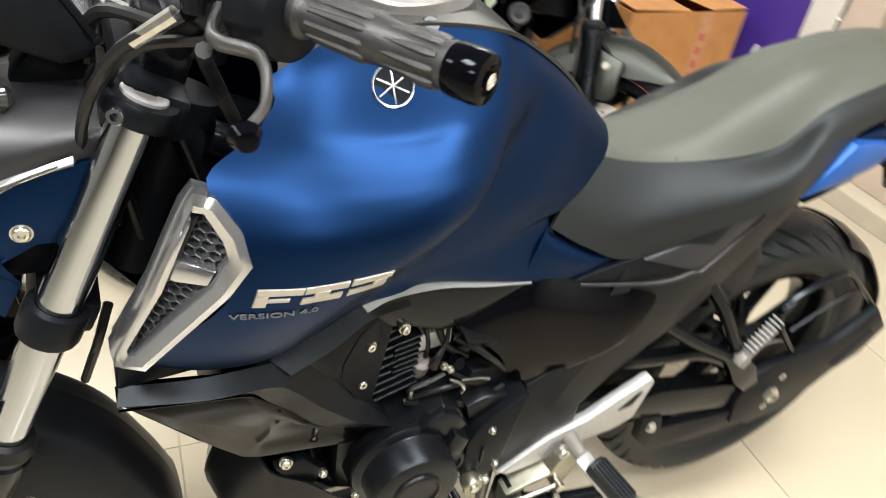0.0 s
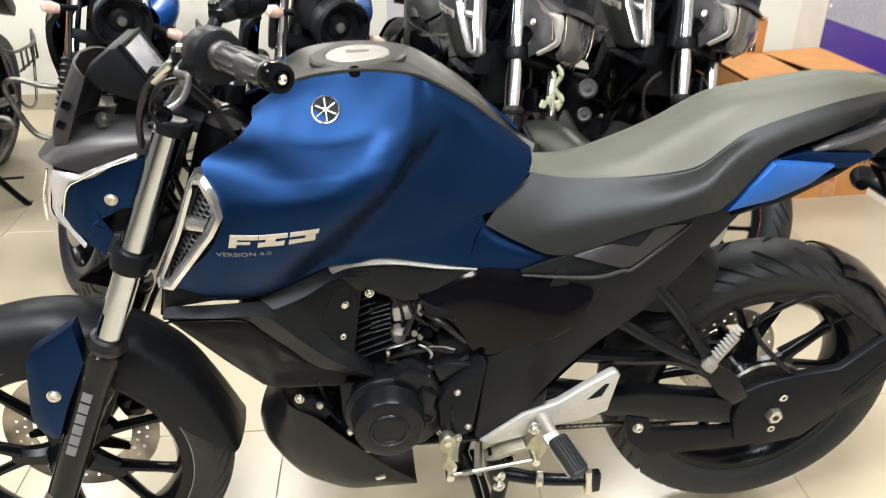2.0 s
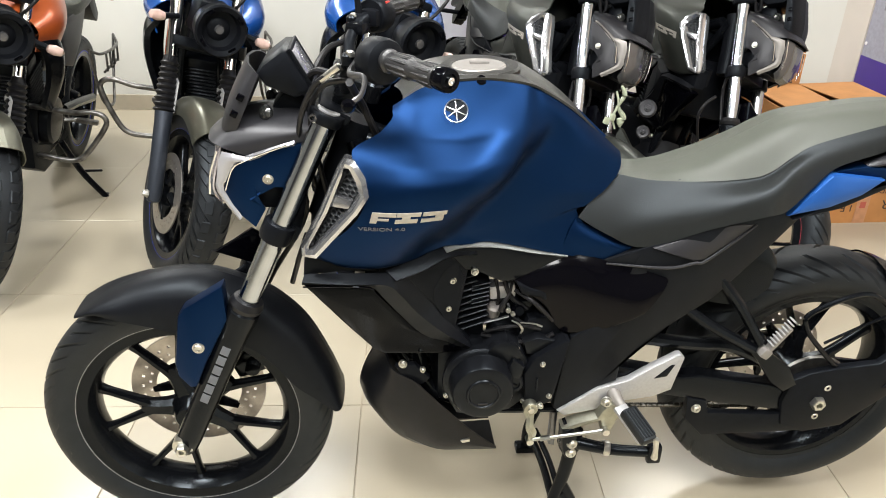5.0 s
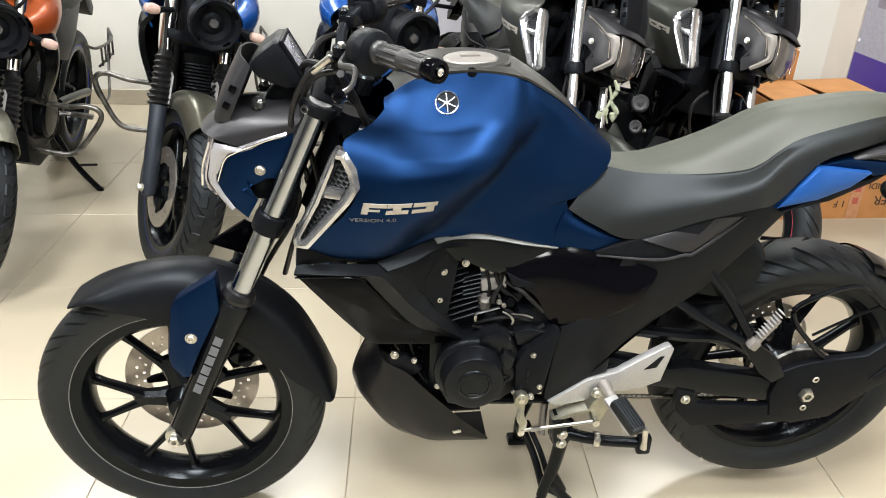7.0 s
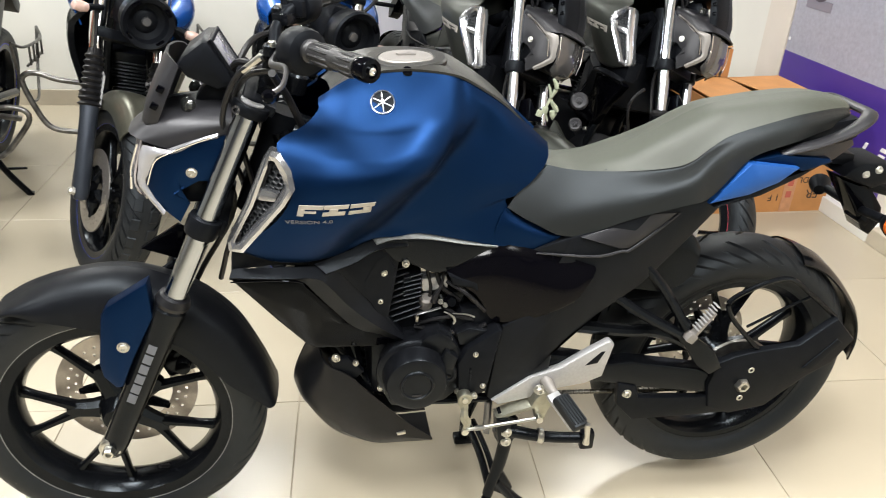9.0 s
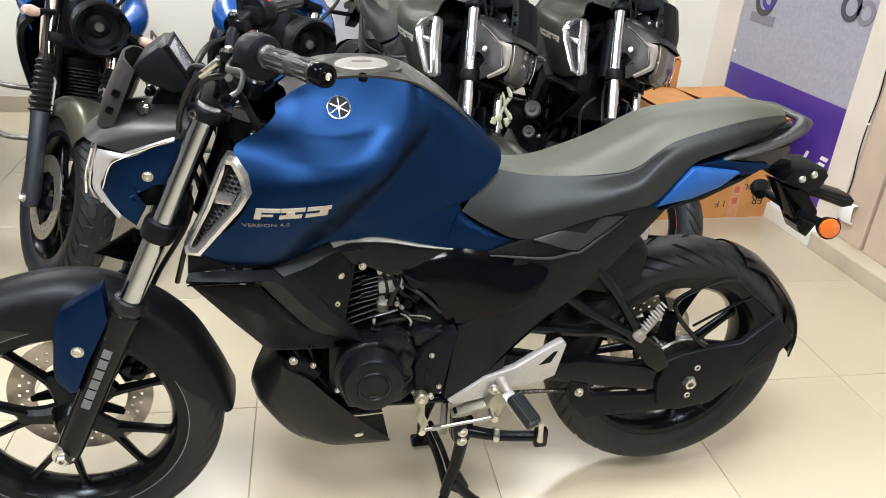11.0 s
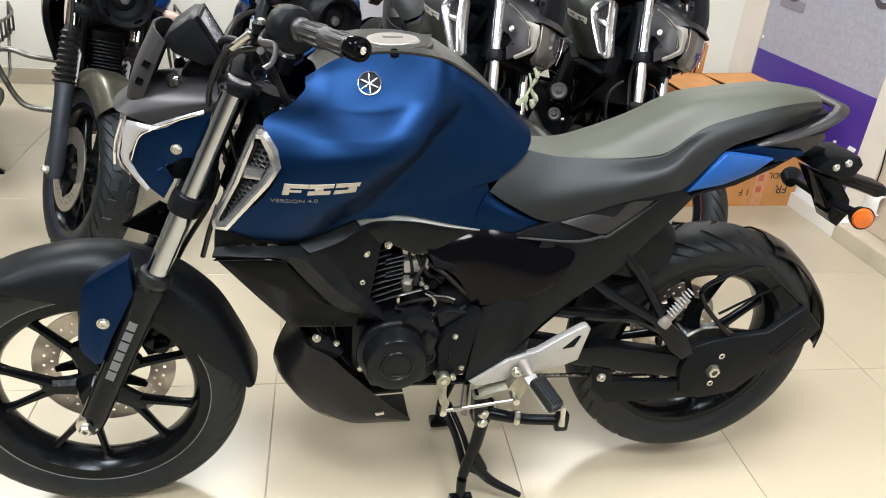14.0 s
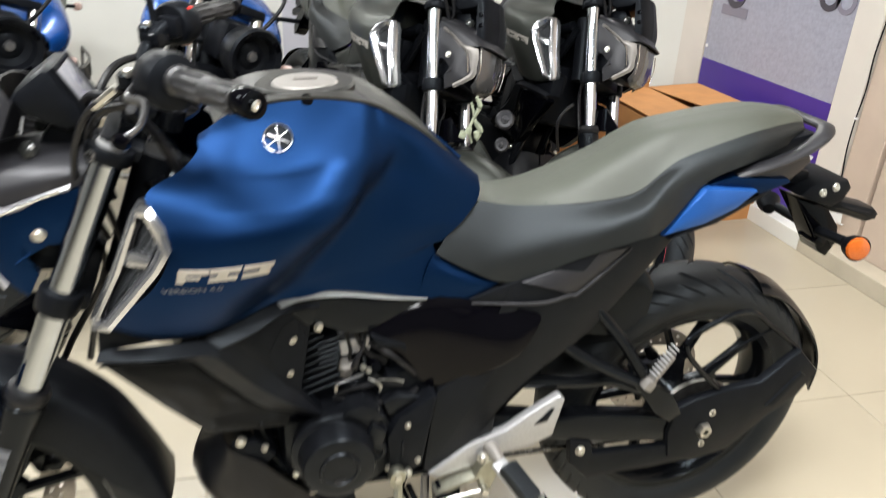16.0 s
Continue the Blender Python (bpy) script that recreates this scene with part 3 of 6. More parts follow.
    P("headlight_brow", skin(L, 4, 3, 0.004, True), GUNMETAL, None, "gunmetal headlight brow")
    tuck = lambda x, z: max(0, 0.165 - x) * 0.55
    top_e = [(.133, .828), (.148, .868), (.165, .884), (.192, .893), (.223, .904), (.275, .917)]
    low_e = [(.160, .782), (.184, .760), (.204, .795), (.189, .818), (.222, .836), (.275, .836)]
    mid_e = [((a[0] + b[0]) / 2, (a[1] + b[1]) / 2) for a, b in zip(top_e, low_e)]
    sc = lambda: bent(skin([[(x, y, z) for x, z in e] for e, y in ((top_e, -.097), (mid_e, -.100), (low_e, -.094))], 1, 4, .012), tuck)
    both("headlight_cover", sc, paint if paint is BLUE else GUNMETAL, bike, "matte painted headlight side cover")
    both("cover_screw", lambda: bolt((0.213, -0.099, 0.853), 0.0075, (0, -1, 0), 0.005), STEEL, bike)
    out_e = [(.156, .773), (.119, .820), (.122, .850), (.137, .898), (.186, .892), (.218, .908), (.262, .922)]
    in_e = [(.163, .782), (.133, .826), (.140, .846), (.153, .872), (.168, .885), (.222, .903), (.262, .913)]
    tr = lambda: bent(skin([[(x, -.097, z) for x, z in out_e], [((a[0] + b[0]) / 2, -.102, (a[1] + b[1]) / 2) for a, b in zip(out_e, in_e)], [(x, -.098, z) for x, z in in_e]], 2, 2, .006), tuck)
    both("headlight_trim", tr, LIGHTGUIDE if paint is BLUE else CAPMETAL, bike, "pale silver headlight side trim")
    both("trim_line", lambda: tube([(0.250, -0.101, 0.915), (0.220, -0.102, 0.905), (0.178, -0.101, 0.888), (0.155, -0.096, 0.872), (0.137, -0.087, 0.828)], 0.0016, 6), CHROME, bike)
    L = [[(0.120, 0, 0.905), (0.106, 0, 0.850), (0.106, 0, 0.800), (0.120, 0, 0.778)],
         [(0.122, -0.04, 0.905), (0.108, -0.04, 0.848), (0.107, -0.04, 0.802), (0.121, -0.035, 0.780)],
         [(0.134, -0.076, 0.905), (0.120, -0.074, 0.862), (0.112, -0.070, 0.824), (0.124, -0.062, 0.795)]]
    P("headlight_lens", skin(L, 5, 4, 0.003, True), LENS if paint is BLUE else GREYLENS, None, "clear headlight lens with pale reflector")
    both("reflector_rib", lambda: tube([(0.128, -0.078, 0.898), (0.112, -0.074, 0.855), (0.106, -0.070, 0.815)], 0.002, 6), CHROME, bike)
    P("headlight_shell", merge(box(0.12, 0.15, 0.11, (0.19, 0, 0.835), 0.03), box(0.10, 0.12, 0.06, (0.25, 0, 0.89), 0.02)), MATTE)
    L = [[(0.130, 0, 0.930), (0.145, 0, 0.975), (0.182, 0, 1.045)], [(0.133, -0.04, 0.930), (0.149, -0.045, 0.973), (0.187, -0.043, 1.042)], [(0.143, -0.068, 0.930), (0.157, -0.073, 0.968), (0.198, -0.066, 1.036)], [(0.164, -0.074, 0.932), (0.180, -0.078, 0.966), (0.208, -0.072, 1.026)]]
    vis = P("headlight_visor", skin(L, 4, 4, 0.004, True), GUNMETAL if paint is BLUE else MATTE, None, "gunmetal instrument visor")
    for zz, xx in ((0.962, 0.163), (0.990, 0.176)):
        both("visor_slot", lambda: box(0.012, 0.006, 0.012, (xx, -0.0765, zz), 0.002, (0, 30, 0)), GLOSS, vis)
    both("position_lamp", lambda: lathe([(0.0, -0.012), (0.009, -0.010), (0.014, 0.0), (0.012, 0.005), (0.007, 0.008), (0, 0.009)], 20, (0.212, -0.056, 0.958), (-0.7, -0.6, 0.3)), DARKGLASS, bike, "smoked position lamp")
    # instrument cluster
    side = [(0.201, 1.024), (0.212, 1.040), (0.245, 1.064), (0.256, 1.064), (0.293, 0.998), (0.286, 0.987), (0.264, 0.982), (0.216, 1.003)]
    cl = P("instrument_panel", merge(plate(side, -0.062, 0, 0.012), plate(side, 0.062, 0, 0.012), box(0.05, 0.06, 0.06, (0.255, 0, 0.965), 0.012, (0, 40, 0))), MATTE, None, "black instrument panel tilted to the rider")
    P("screen", box(0.060, 0.092, 0.003, (0.2765, 0, 1.0325), 0.001, (0, 60.7, 0)), SCREEN, cl, "grey unlit instrument screen")
    P("screen_frame", merge(*[box(0.072 if k < 2 else 0.006, 0.007 if k < 2 else 0.11, 0.006, (0.2765 + (0 if k < 2 else (k * 2 - 5) * 0.0168), (-0.0505, 0.0505, 0, 0)[k], 1.0325 - (0 if k < 2 else (k * 2 - 5) * 0.0300)), 0.002, (0, 60.7, 0)) for k in range(4)]), MATTE, cl)

    # handlebar, controls and grips
    bar = P("handlebar", merge(tube([(0.352, -0.09, 1.01), (0.358, -0.14, 1.05), (0.40, -0.185, 1.083), (0.492, -0.327, 1.085)], 0.011, 14), tube([(0.352, 0.09, 1.01), (0.358, 0.14, 1.05), (0.40, 0.185, 1.083), (0.492, 0.327, 1.085)], 0.011, 14), tube([(0.352, -0.09, 1.01), (0.352, 0.09, 1.01)], 0.011, 14, 2)), MATTE, None, "black one-piece handlebar")
    for s in (-1, 1):
        d = (Vector((0.496, -0.333, 1.085)) - Vector((0.400, -0.185, 1.083))).normalized()
        o = Vector((0.400, -0.185, 1.083))
        M = MIR if s > 0 else None
        g = P("grip", lathe([(0.011, 0.028), (0.0180, 0.03), (0.0180, 0.04), (0.0148, 0.044), (0.0150, 0.09), (0.0165, 0.10), (0.0150, 0.112), (0.0153, 0.15), (0.0165, 0.153), (0.0165, 0.158), (0.011, 0.159)], 24, o, d), GRIP, bar, "ribbed black rubber grip", m=M)
        side_v, up_v = d.cross(Vector((0, 0, 1))).normalized(), Vector((0, 0, 1))
        for k in range(10):
            r = side_v * math.cos(k * math.pi / 5) + up_v * math.sin(k * math.pi / 5)
            P("grip_rib", tube([o + d * 0.050 + r * 0.0142, o + d * 0.090 + r * 0.0150, o + d * 0.098 + r * 0.0147], [0.002, 0.003, 0.001], 6, 3), GRIP, g, m=M)
            P("grip_rib", tube([o + d * 0.110 + r * 0.0142, o + d * 0.140 + r * 0.0150, o + d * 0.150 + r * 0.0147], [0.001, 0.003, 0.002], 6, 3), GRIP, g, m=M)
        P("bar_end", lathe([(0.0, 0.155), (0.0165, 0.156), (0.0175, 0.160), (0.0175, 0.176), (0.016, 0.181), (0.010, 0.182), (0.008, 0.179), (0.0, 0.179)], 24, o, d), GLOSS, bar, m=M)
        P("bar_end_screw", lathe([(0.0, 0.176), (0.0055, 0.177), (0.0055, 0.1835), (0.003, 0.1845), (0.0, 0.182)], 12, o, d), CHROME, bar, m=M)
        sw = P("switch_housing", merge(lathe([(0.012, -0.012), (0.030, -0.010), (0.034, -0.005), (0.0355, 0.018), (0.033, 0.030), (0.026, 0.034), (0.012, 0.035)], 26, o + Vector((0, 0, -0.004)), d), box(0.040, 0.030, 0.034, tuple(o - d * 0.012 + Vector((0.004, 0.0, -0.006))), 0.010, (0, 0, 33))), MATTE, bar, "black switch housing", m=M)
        P("horn_button", box(0.008, 0.014, 0.010, tuple(o + Vector((0.026, 0.0, 0.018))), 0.002, (0, 0, 30)), REDPART if s > 0 else GUNMETAL, sw, m=M)
        lv = P("lever", tube([(0.372, -0.175, 1.072), (0.362, -0.205, 1.062), (0.383, -0.245, 1.066), (0.379, -0.280, 1.051), (0.363, -0.300, 1.044)], [0.0065, 0.006, 0.005, 0.0045, 0.004], 10, 6, None, 0.8), DARKALLOY, bar, "dull silver clutch lever" if s < 0 else "dull silver brake lever", m=M)
        P("lever_ball", lathe([(0, -0.010), (0.007, -0.008), (0.0105, 0), (0.007, 0.008), (0, 0.010)], 14, (0.361, -0.304, 1.042)), GLOSS, lv, m=M)
        P("lever_perch", merge(box(0.036, 0.036, 0.022, (0.372, -0.150, 1.062), 0.006, (0, 0, 30)), lathe([(0, 0), (0.010, 0.0), (0.010, 0.014), (0.007, 0.018), (0, 0.018)], 14, (0.358, -0.160, 1.065), (0, 0, 1))), SATIN, lv, m=M)
        P("perch_bolt", bolt((0.362, -0.162, 1.082), 0.006, (0, 0, 1), 0.005), STEEL, lv, m=M)
    P("mirror_stem", merge(tube([(0.375, 0.17, 1.05), (0.37, 0.175, 1.11), (0.355, 0.18, 1.22)], [0.009, 0.006, 0.005], 10), lathe([(0, 0), (0.016, 0), (0.016, 0.02), (0.012, 0.03), (0, 0.03)], 14, (0.375, 0.17, 1.055), (0, 0, 1))), MATTE)
    P("handlebar_riser", merge(box(0.04, 0.03, 0.05, (0.348, -0.045, 0.985), 0.008, (0, 20, 0)), box(0.04, 0.03, 0.05, (0.348, 0.045, 0.985), 0.008, (0, 20, 0)), box(0.055, 0.12, 0.02, (0.352, 0, 1.008), 0.006, (0, 20, 0))), SATIN)
    for pts, r in (([(0.35, -0.155, 1.06), (0.30, -0.13, 1.02), (0.27, -0.09, 0.93), (0.29, -0.05, 0.82)], 0.005), ([(0.365, -0.15, 1.04), (0.315, -0.12, 1.02), (0.29, -0.085, 0.95), (0.31, -0.05, 0.80)], 0.005), ([(0.36, -0.12, 1.03), (0.30, -0.06, 1.03), (0.285, -0.04, 0.98), (0.29, -0.04, 0.86)], 0.006), ([(0.36, 0.15, 1.04), (0.31, 0.09, 1.03), (0.28, 0.05, 0.96), (0.29, 0.05, 0.84)], 0.006), ([(0.27, -0.06, 0.73), (0.255, -0.07, 0.69), (0.245, -0.06, 0.655), (0.235, -0.05, 0.62)], 0.005), ([(0.40, -0.09, 0.93), (0.38, -0.1, 0.98), (0.365, -0.14, 1.02), (0.36, -0.17, 1.04)], 0.0065)):
        P("cable", tube(pts, r, 8), RUBBERBLACK)
    P("clutch_adjuster", tube([(0.345, -0.152, 1.06), (0.315, -0.138, 1.035)], [0.007, 0.006], 10, 2), STEEL)
    P("ignition_barrel", merge(lathe([(0, 0), (0.022, 0), (0.022, 0.03), (0.018, 0.034), (0, 0.034)], 18, (0.385, 0, 0.965), (0.3, 0, 1))), SATIN)

    # tank: painted shells, dark centre cover, cap
    T1 = [(0.429, -0.078, 0.976), (0.489, -0.085, 1.013), (0.561, -0.085, 1.023), (0.608, -0.085, 1.023), (0.654, -0.085, 1.016), (0.691, -0.080, 1.001), (0.754, -0.068, 0.961), (0.849, -0.046, 0.879)]
    T1b = [(0.428, -0.090, 0.970), (0.486, -0.098, 0.988), (0.555, -0.103, 0.993), (0.606, -0.104, 0.992), (0.650, -0.105, 0.990), (0.703, -0.092, 0.974), (0.762, -0.078, 0.938), (0.849, -0.054, 0.871)]
    T2 = [(0.427, -0.103, 0.961), (0.479, -0.117, 0.952), (0.554, -0.124, 0.941), (0.608, -0.124, 0.957), (0.656, -0.120, 0.960), (0.714, -0.092, 0.944), (0.770, -0.084, 0.912), (0.849, -0.060, 0.860)]
    T2b = [(0.404, -0.122, 0.942), (0.465, -0.140, 0.937), (0.549, -0.148, 0.932), (0.609, -0.146, 0.942), (0.669, -0.130, 0.943), (0.702, -0.096, 0.920), (0.765, -0.088, 0.889), (0.846, -0.064, 0.849)]
    T3 = [(0.360, -0.150, 0.922), (0.441, -0.166, 0.924), (0.518, -0.173, 0.923), (0.592, -0.170, 0.929), (0.651, -0.148, 0.926), (0.690, -0.102, 0.900), (0.755, -0.093, 0.867), (0.840, -0.068, 0.839)]
    T3b = [(0.373, -0.176, 0.890), (0.442, -0.192, 0.900), (0.517, -0.199, 0.900), (0.581, -0.194, 0.904), (0.631, -0.168, 0.901), (0.674, -0.108, 0.872), (0.743, -0.098, 0.844), (0.829, -0.073, 0.826)]
    T4 = [(0.385, -0.190, 0.859), (0.439, -0.206, 0.865), (0.504, -0.209, 0.866), (0.557, -0.203, 0.866), (0.602, -0.178, 0.867), (0.652, -0.114, 0.837), (0.724, -0.104, 0.817), (0.813, -0.080, 0.812)]
    T5 = [(0.354, -0.184, 0.799), (0.413, -0.198, 0.800), (0.462, -0.200, 0.803), (0.496, -0.196, 0.807), (0.530, -0.180, 0.805), (0.607, -0.120, 0.777), (0.686, -0.106, 0.777), (0.784, -0.087, 0.790)]
    T6 = [(0.285, -0.153, 0.735), (0.345, -0.163, 0.718), (0.403, -0.166, 0.716), (0.447, -0.160, 0.725), (0.497, -0.148, 0.749), (0.577, -0.118, 0.749), (0.677, -0.106, 0.744), (0.770, -0.088, 0.771)]
    T7 = [(0.284, -0.140, 0.727), (0.345, -0.150, 0.706), (0.404, -0.152, 0.703), (0.452, -0.146, 0.711), (0.514, -0.134, 0.733), (0.611, -0.110, 0.729), (0.735, -0.102, 0.698), (0.851, -0.096, 0.673)]
    # a straight shelf below the emblem, then a softly rounded shoulder
    mixed = lambda a, b, f: [tuple(Vector(p).lerp(Vector(q), f)) for p, q in zip(a, b)]
    T2[1:5] = mixed(T2, mixed(T1b, T3b, .45), .5)[1:5]
    T2b[1:5], T3[1:5] = mixed(T2, T3b, .33)[1:5], mixed(T2, T3b, .68)[1:5]
    T3b[1:] = [tuple(Vector(b) * .7 + (Vector(a) + Vector(c)) * .15) for a, b, c in zip(T3, T3b, T4)][1:]
    # the crisp step where the front wing ends and the knee recess begins
    lines = [T1, T1b, T2, T2b, T3, T3b, T4, T5, T6, T7]
    for line, w in zip(lines, (.5, .5, .5, .5, .62, .80, .82, .80, .62, .5)):
        a, b = Vector(line[4]), Vector(line[5])
        p = a.lerp(b, .5)
        line.insert(5, (p.x - .012 * (w - .5), a.y + (b.y - a.y) * w, p.z))
    tank = P("fuel_tank", skin(lines, 7, 5, 0.005, True), paint, None, "matte painted sculpted fuel tank")
    strip = [[(0.770, -0.088, 0.771), (0.776, -0.088, 0.759), (0.825, -0.092, 0.733), (0.905, -0.098, 0.700)],
             [(0.754, -0.098, 0.744), (0.789, -0.102, 0.729), (0.836, -0.104, 0.711), (0.898, -0.100, 0.696)],
             [(0.742, -0.101, 0.702), (0.803, -0.101, 0.688), (0.842, -0.099, 0.678), (0.859, -0.097, 0.675)]]
    tl = lambda: skin(strip, 5, 4, .006)
    both("tank_tail", tl, paint, tank, "matte painted panel below the seat")
    C0 = [(.450, 0, .970), (.505, 0, 1.008), (.58, 0, 1.024), (.64, 0, 1.020), (.72, 0, .975), (.79, 0, .922), (.85, 0, .862)]
    C1 = [(.445, -.045, .971), (.500, -.050, 1.012), (.580, -.050, 1.027), (.645, -.050, 1.022), (.715, -.048, .981), (.788, -.040, .924), (.852, -.028, .858)]
    C2 = [(.436, -.070, .971), (.490, -.086, 1.014), (.575, -.087, 1.026), (.655, -.087, 1.018), (.701, -.081, .998), (.770, -.067, .950), (.844, -.047, .873)]
    P("tank_cover", skin([C0, C1, C2], 6, 4, 0.004, True), cover, tank, "dark plastic centre cover on the tank")
    P("cap_ring", lathe([(.050, .0005), (.052, .0025), (.070, .0025), (.074, -.001), (.074, -.008), (.05, -.008)], 44, (0.585, 0, 1.0245), (-0.03, 0, 1)), COVER, tank, "dark ring round the fuel cap")
    P("fuel_cap", merge(lathe([(0.0, 0.006), (0.030, 0.006), (0.036, 0.005), (0.046, 0.004), (0.049, 0.001), (0.049, -0.01), (0, -0.01)], 40, (0.585, 0, 1.0245), (-0.03, 0, 1)), box(0.035, 0.014, 0.004, (0.585, 0, 1.032), 0.001)), CAPMETAL, tank, "silver fuel cap")
    P("cover_plug", lathe([(0, 0.003), (0.008, 0.003), (0.010, 0), (0, -0.002)], 16, (0.578, -0.0835, 1.0215), (0, -0.8, 1)), GLOSS, tank)
    em = Vector((0.534, -0.1120, 0.9765))
    n = Vector((-0.12, -0.86, 0.5)).normalized()
    q = Vector((0, 0, 1)).rotation_difference(n).to_matrix().to_4x4()
    for s in (None, MIR):
        P("emblem_ring", lathe([(0.0205, -0.008), (0.0205, 0.003), (0.0198, 0.004), (0.0185, 0.0035), (0.0185, -0.008)], 36, em, n, closed=True), BADGE, tank, "round chrome tank emblem", m=s)
        P("emblem_field", lathe([(0, 0.0012), (0.018, 0.0012), (0.018, -0.008), (0, -0.008)], 36, em, n), MATTE, tank, m=s)
        rays = bmesh.new()
        for k in range(3):
            rays = merge(rays, box(0.0017, 0.033, 0.0016, (0, 0, 0.0016), 0.0004, (0, 0, 60 * k)))
        rays.transform(Matrix.Translation(em) @ q)
        P("emblem_rays", rays, BADGE, tank, m=s)
    # model lettering as plain silver shapes, small line below it
    for s in (None, MIR):
        for k, x0 in enumerate((.386, .427, .470)):
            lean = lambda x, z: (x + .25 * (z - .812), z + .05 * (x - .386))
            for u0, u1, z0, z1 in ((.000, .040, .8235, .8310), ((.000, .030, .8160, .8200) if k == 0 else (.000, .037, .8110, .8185)), ((.000, .011, .8110, .8235) if k == 0 else (.010 if k == 1 else .022, .024 if k == 1 else .036, .8175, .8245))):
                b = plate([lean(x0 + u0, z0), lean(x0 + u0, z1), lean(x0 + u1, z1), lean(x0 + u1, z0)], -.0025, .002, .0006)
                P("lettering_bar", conform(b, tank, 0.0), SILVERPRINT, tank, "silver model lettering shape", m=s, smooth=False)
    small = words("VERSION 4.0", .0092, pose(.406, 0, .797, 90, -3, 0) @ Matrix.Diagonal((1.55, 1, 1, 1)), DIMPRINT, tank)
    tree = BVHTree.FromPolygons([v.co for v in tank.data.vertices], [f.vertices for f in tank.data.polygons])
    for v in small.data.vertices:
        hit = tree.ray_cast(Vector((v.co.x, -1, v.co.z)), Vector((0, 1, 0)))[0]
        v.co.y = (hit.y if hit is not None else -.2) - .0012 + v.co.y
    # side air scoop with chrome frame and honeycomb
    A = [(.348, .912), (.364, .911), (.381, .888), (.386, .860), (.367, .828), (.293, .734), (.268, .730), (.266, .746), (.302, .815), (.335, .892)]
    B = [(.345, .895), (.354, .896), (.366, .876), (.370, .858), (.354, .832), (.288, .748), (.281, .744), (.280, .750), (.315, .816), (.342, .882)]
    yb = lambda x, z: -0.152 - 0.8 * ((x - .273) * .922 - (z - .73) * .387)
    both("scoop_frame", lambda: bent(frame_plate(A, B, -.010, .012, .005), yb), SATINCHROME, bike, "satin chrome frame of the air scoop")
    both("scoop_bar", lambda: bent(plate([(.326, .848), (.360, .845), (.352, .829), (.318, .824), (.314, .834)], -.001, .016, .004), yb), SATINCHROME, bike)
    both("scoop_flank", lambda: bent(plate([(.339, .884), (.352, .890), (.336, .853), (.334, .840), (.318, .826), (.293, .768), (.287, .747), (.277, .748), (.311, .816)], .004, .018, .002), yb), GUNMETAL, bike)

    def honey():
        bm = bmesh.new()
        for r in range(20):
            for c in range(11):
                x, z = 0.282 + 0.0098 * c + (r % 2) * 0.0049, 0.742 + 0.0080 * r
                lo = np.interp(z, (.744, .766, .82, .851, .891), (.287, .294, .322, .336, .353))
                hi = np.interp(z, (.744, .775, .828, .859, .887), (.289, .310, .350, .369, .361))
                if not (lo - .001 < x < hi + .001) or z > 0.892:
                    continue
                ring = [[bm.verts.new((x + k * math.sin(radians(60 * i)), y, z + k * math.cos(radians(60 * i)))) for i in range(6)] for k, y in ((0.0057, .010), (0.0045, .009), (0.0040, .018))]
                for a, b in zip(ring, ring[1:]):
                    for i in range(6):
                        bm.faces.new((a[i], a[(i + 1) % 6], b[(i + 1) % 6], b[i]))
        return bent(merge(bm, plate([(x, z) for x, z in inset(A, .004)], .019, .028, .001)), yb)
    both("honeycomb_mesh", honey, HONEY, bike, "dark honeycomb insert", smooth=False)

    # radiator side panel below the tank
    L = [[(.268, -.136, .686), (.343, -.155, .695), (.427, -.149, .690), (.457, -.143, .671), (.499, -.125, .615), (.544, -.115, .558), (.581, -.104, .501)],
             [(.264, -.155, .678), (.343, -.175, .683), (.412, -.172, .678), (.438, -.164, .653), (.474, -.146, .599), (.521, -.142, .554), (.576, -.125, .507)],
             [(.263, -.145, .668), (.343, -.165, .676), (.387, -.167, .672), (.411, -.156, .639), (.442, -.132, .588), (.488, -.127, .539), (.570, -.117, .499)]]
    both("air_scoop_panel", lambda L=L: skin(L, 5, 1, .004), GUARD, bike, "matte black ridge panel below the tank", angle=14)
    web = [(.428, .688), (.468, .705), (.521, .723), (.581, .709), (.526, .677), (.507, .642), (.507, .620), (.528, .579), (.583, .499), (.541, .552), (.493, .616), (.456, .670)]
    both("panel_web", lambda: bent(plate(web, .004, .03, .006), waist), MATTE, bike)
    both("panel_horn", lambda: skin([[(.412, -.150, .696), (.468, -.137, .712), (.517, -.121, .729), (.576, -.103, .721)], [(.431, -.166, .684), (.480, -.153, .696), (.526, -.138, .714), (.581, -.122, .711)]], 5, 1, .004), GUARD, bike)
    both("panel_insert", lambda: bent(plate([(.264, .664), (.274, .671), (.384, .672), (.392, .662), (.432, .599), (.481, .538), (.531, .535), (.576, .495), (.565, .493), (.518, .495), (.409, .486), (.388, .500), (.338, .568)], .002, .03, .007, 0, .003, 3), waist), GLOSS, bike, "gloss black insert in the side panel")
    both("insert_lip", lambda: tube([(.265, -.148, .665), (.339, -.167, .675), (.384, -.170, .672), (.393, -.169, .662)], .0015, 6), GLOSS, bike)
    # lower edge trim under the tank
    both("frame_cover", lambda: bent(plate([(.523, .723), (.556, .729), (.623, .721), (.691, .705), (.758, .691), (.659, .641), (.632, .642), (.582, .669), (.559, .677)], -.002, .03, .005, 0, 0.003), waist), SATIN, bike, "satin black cover over the frame")
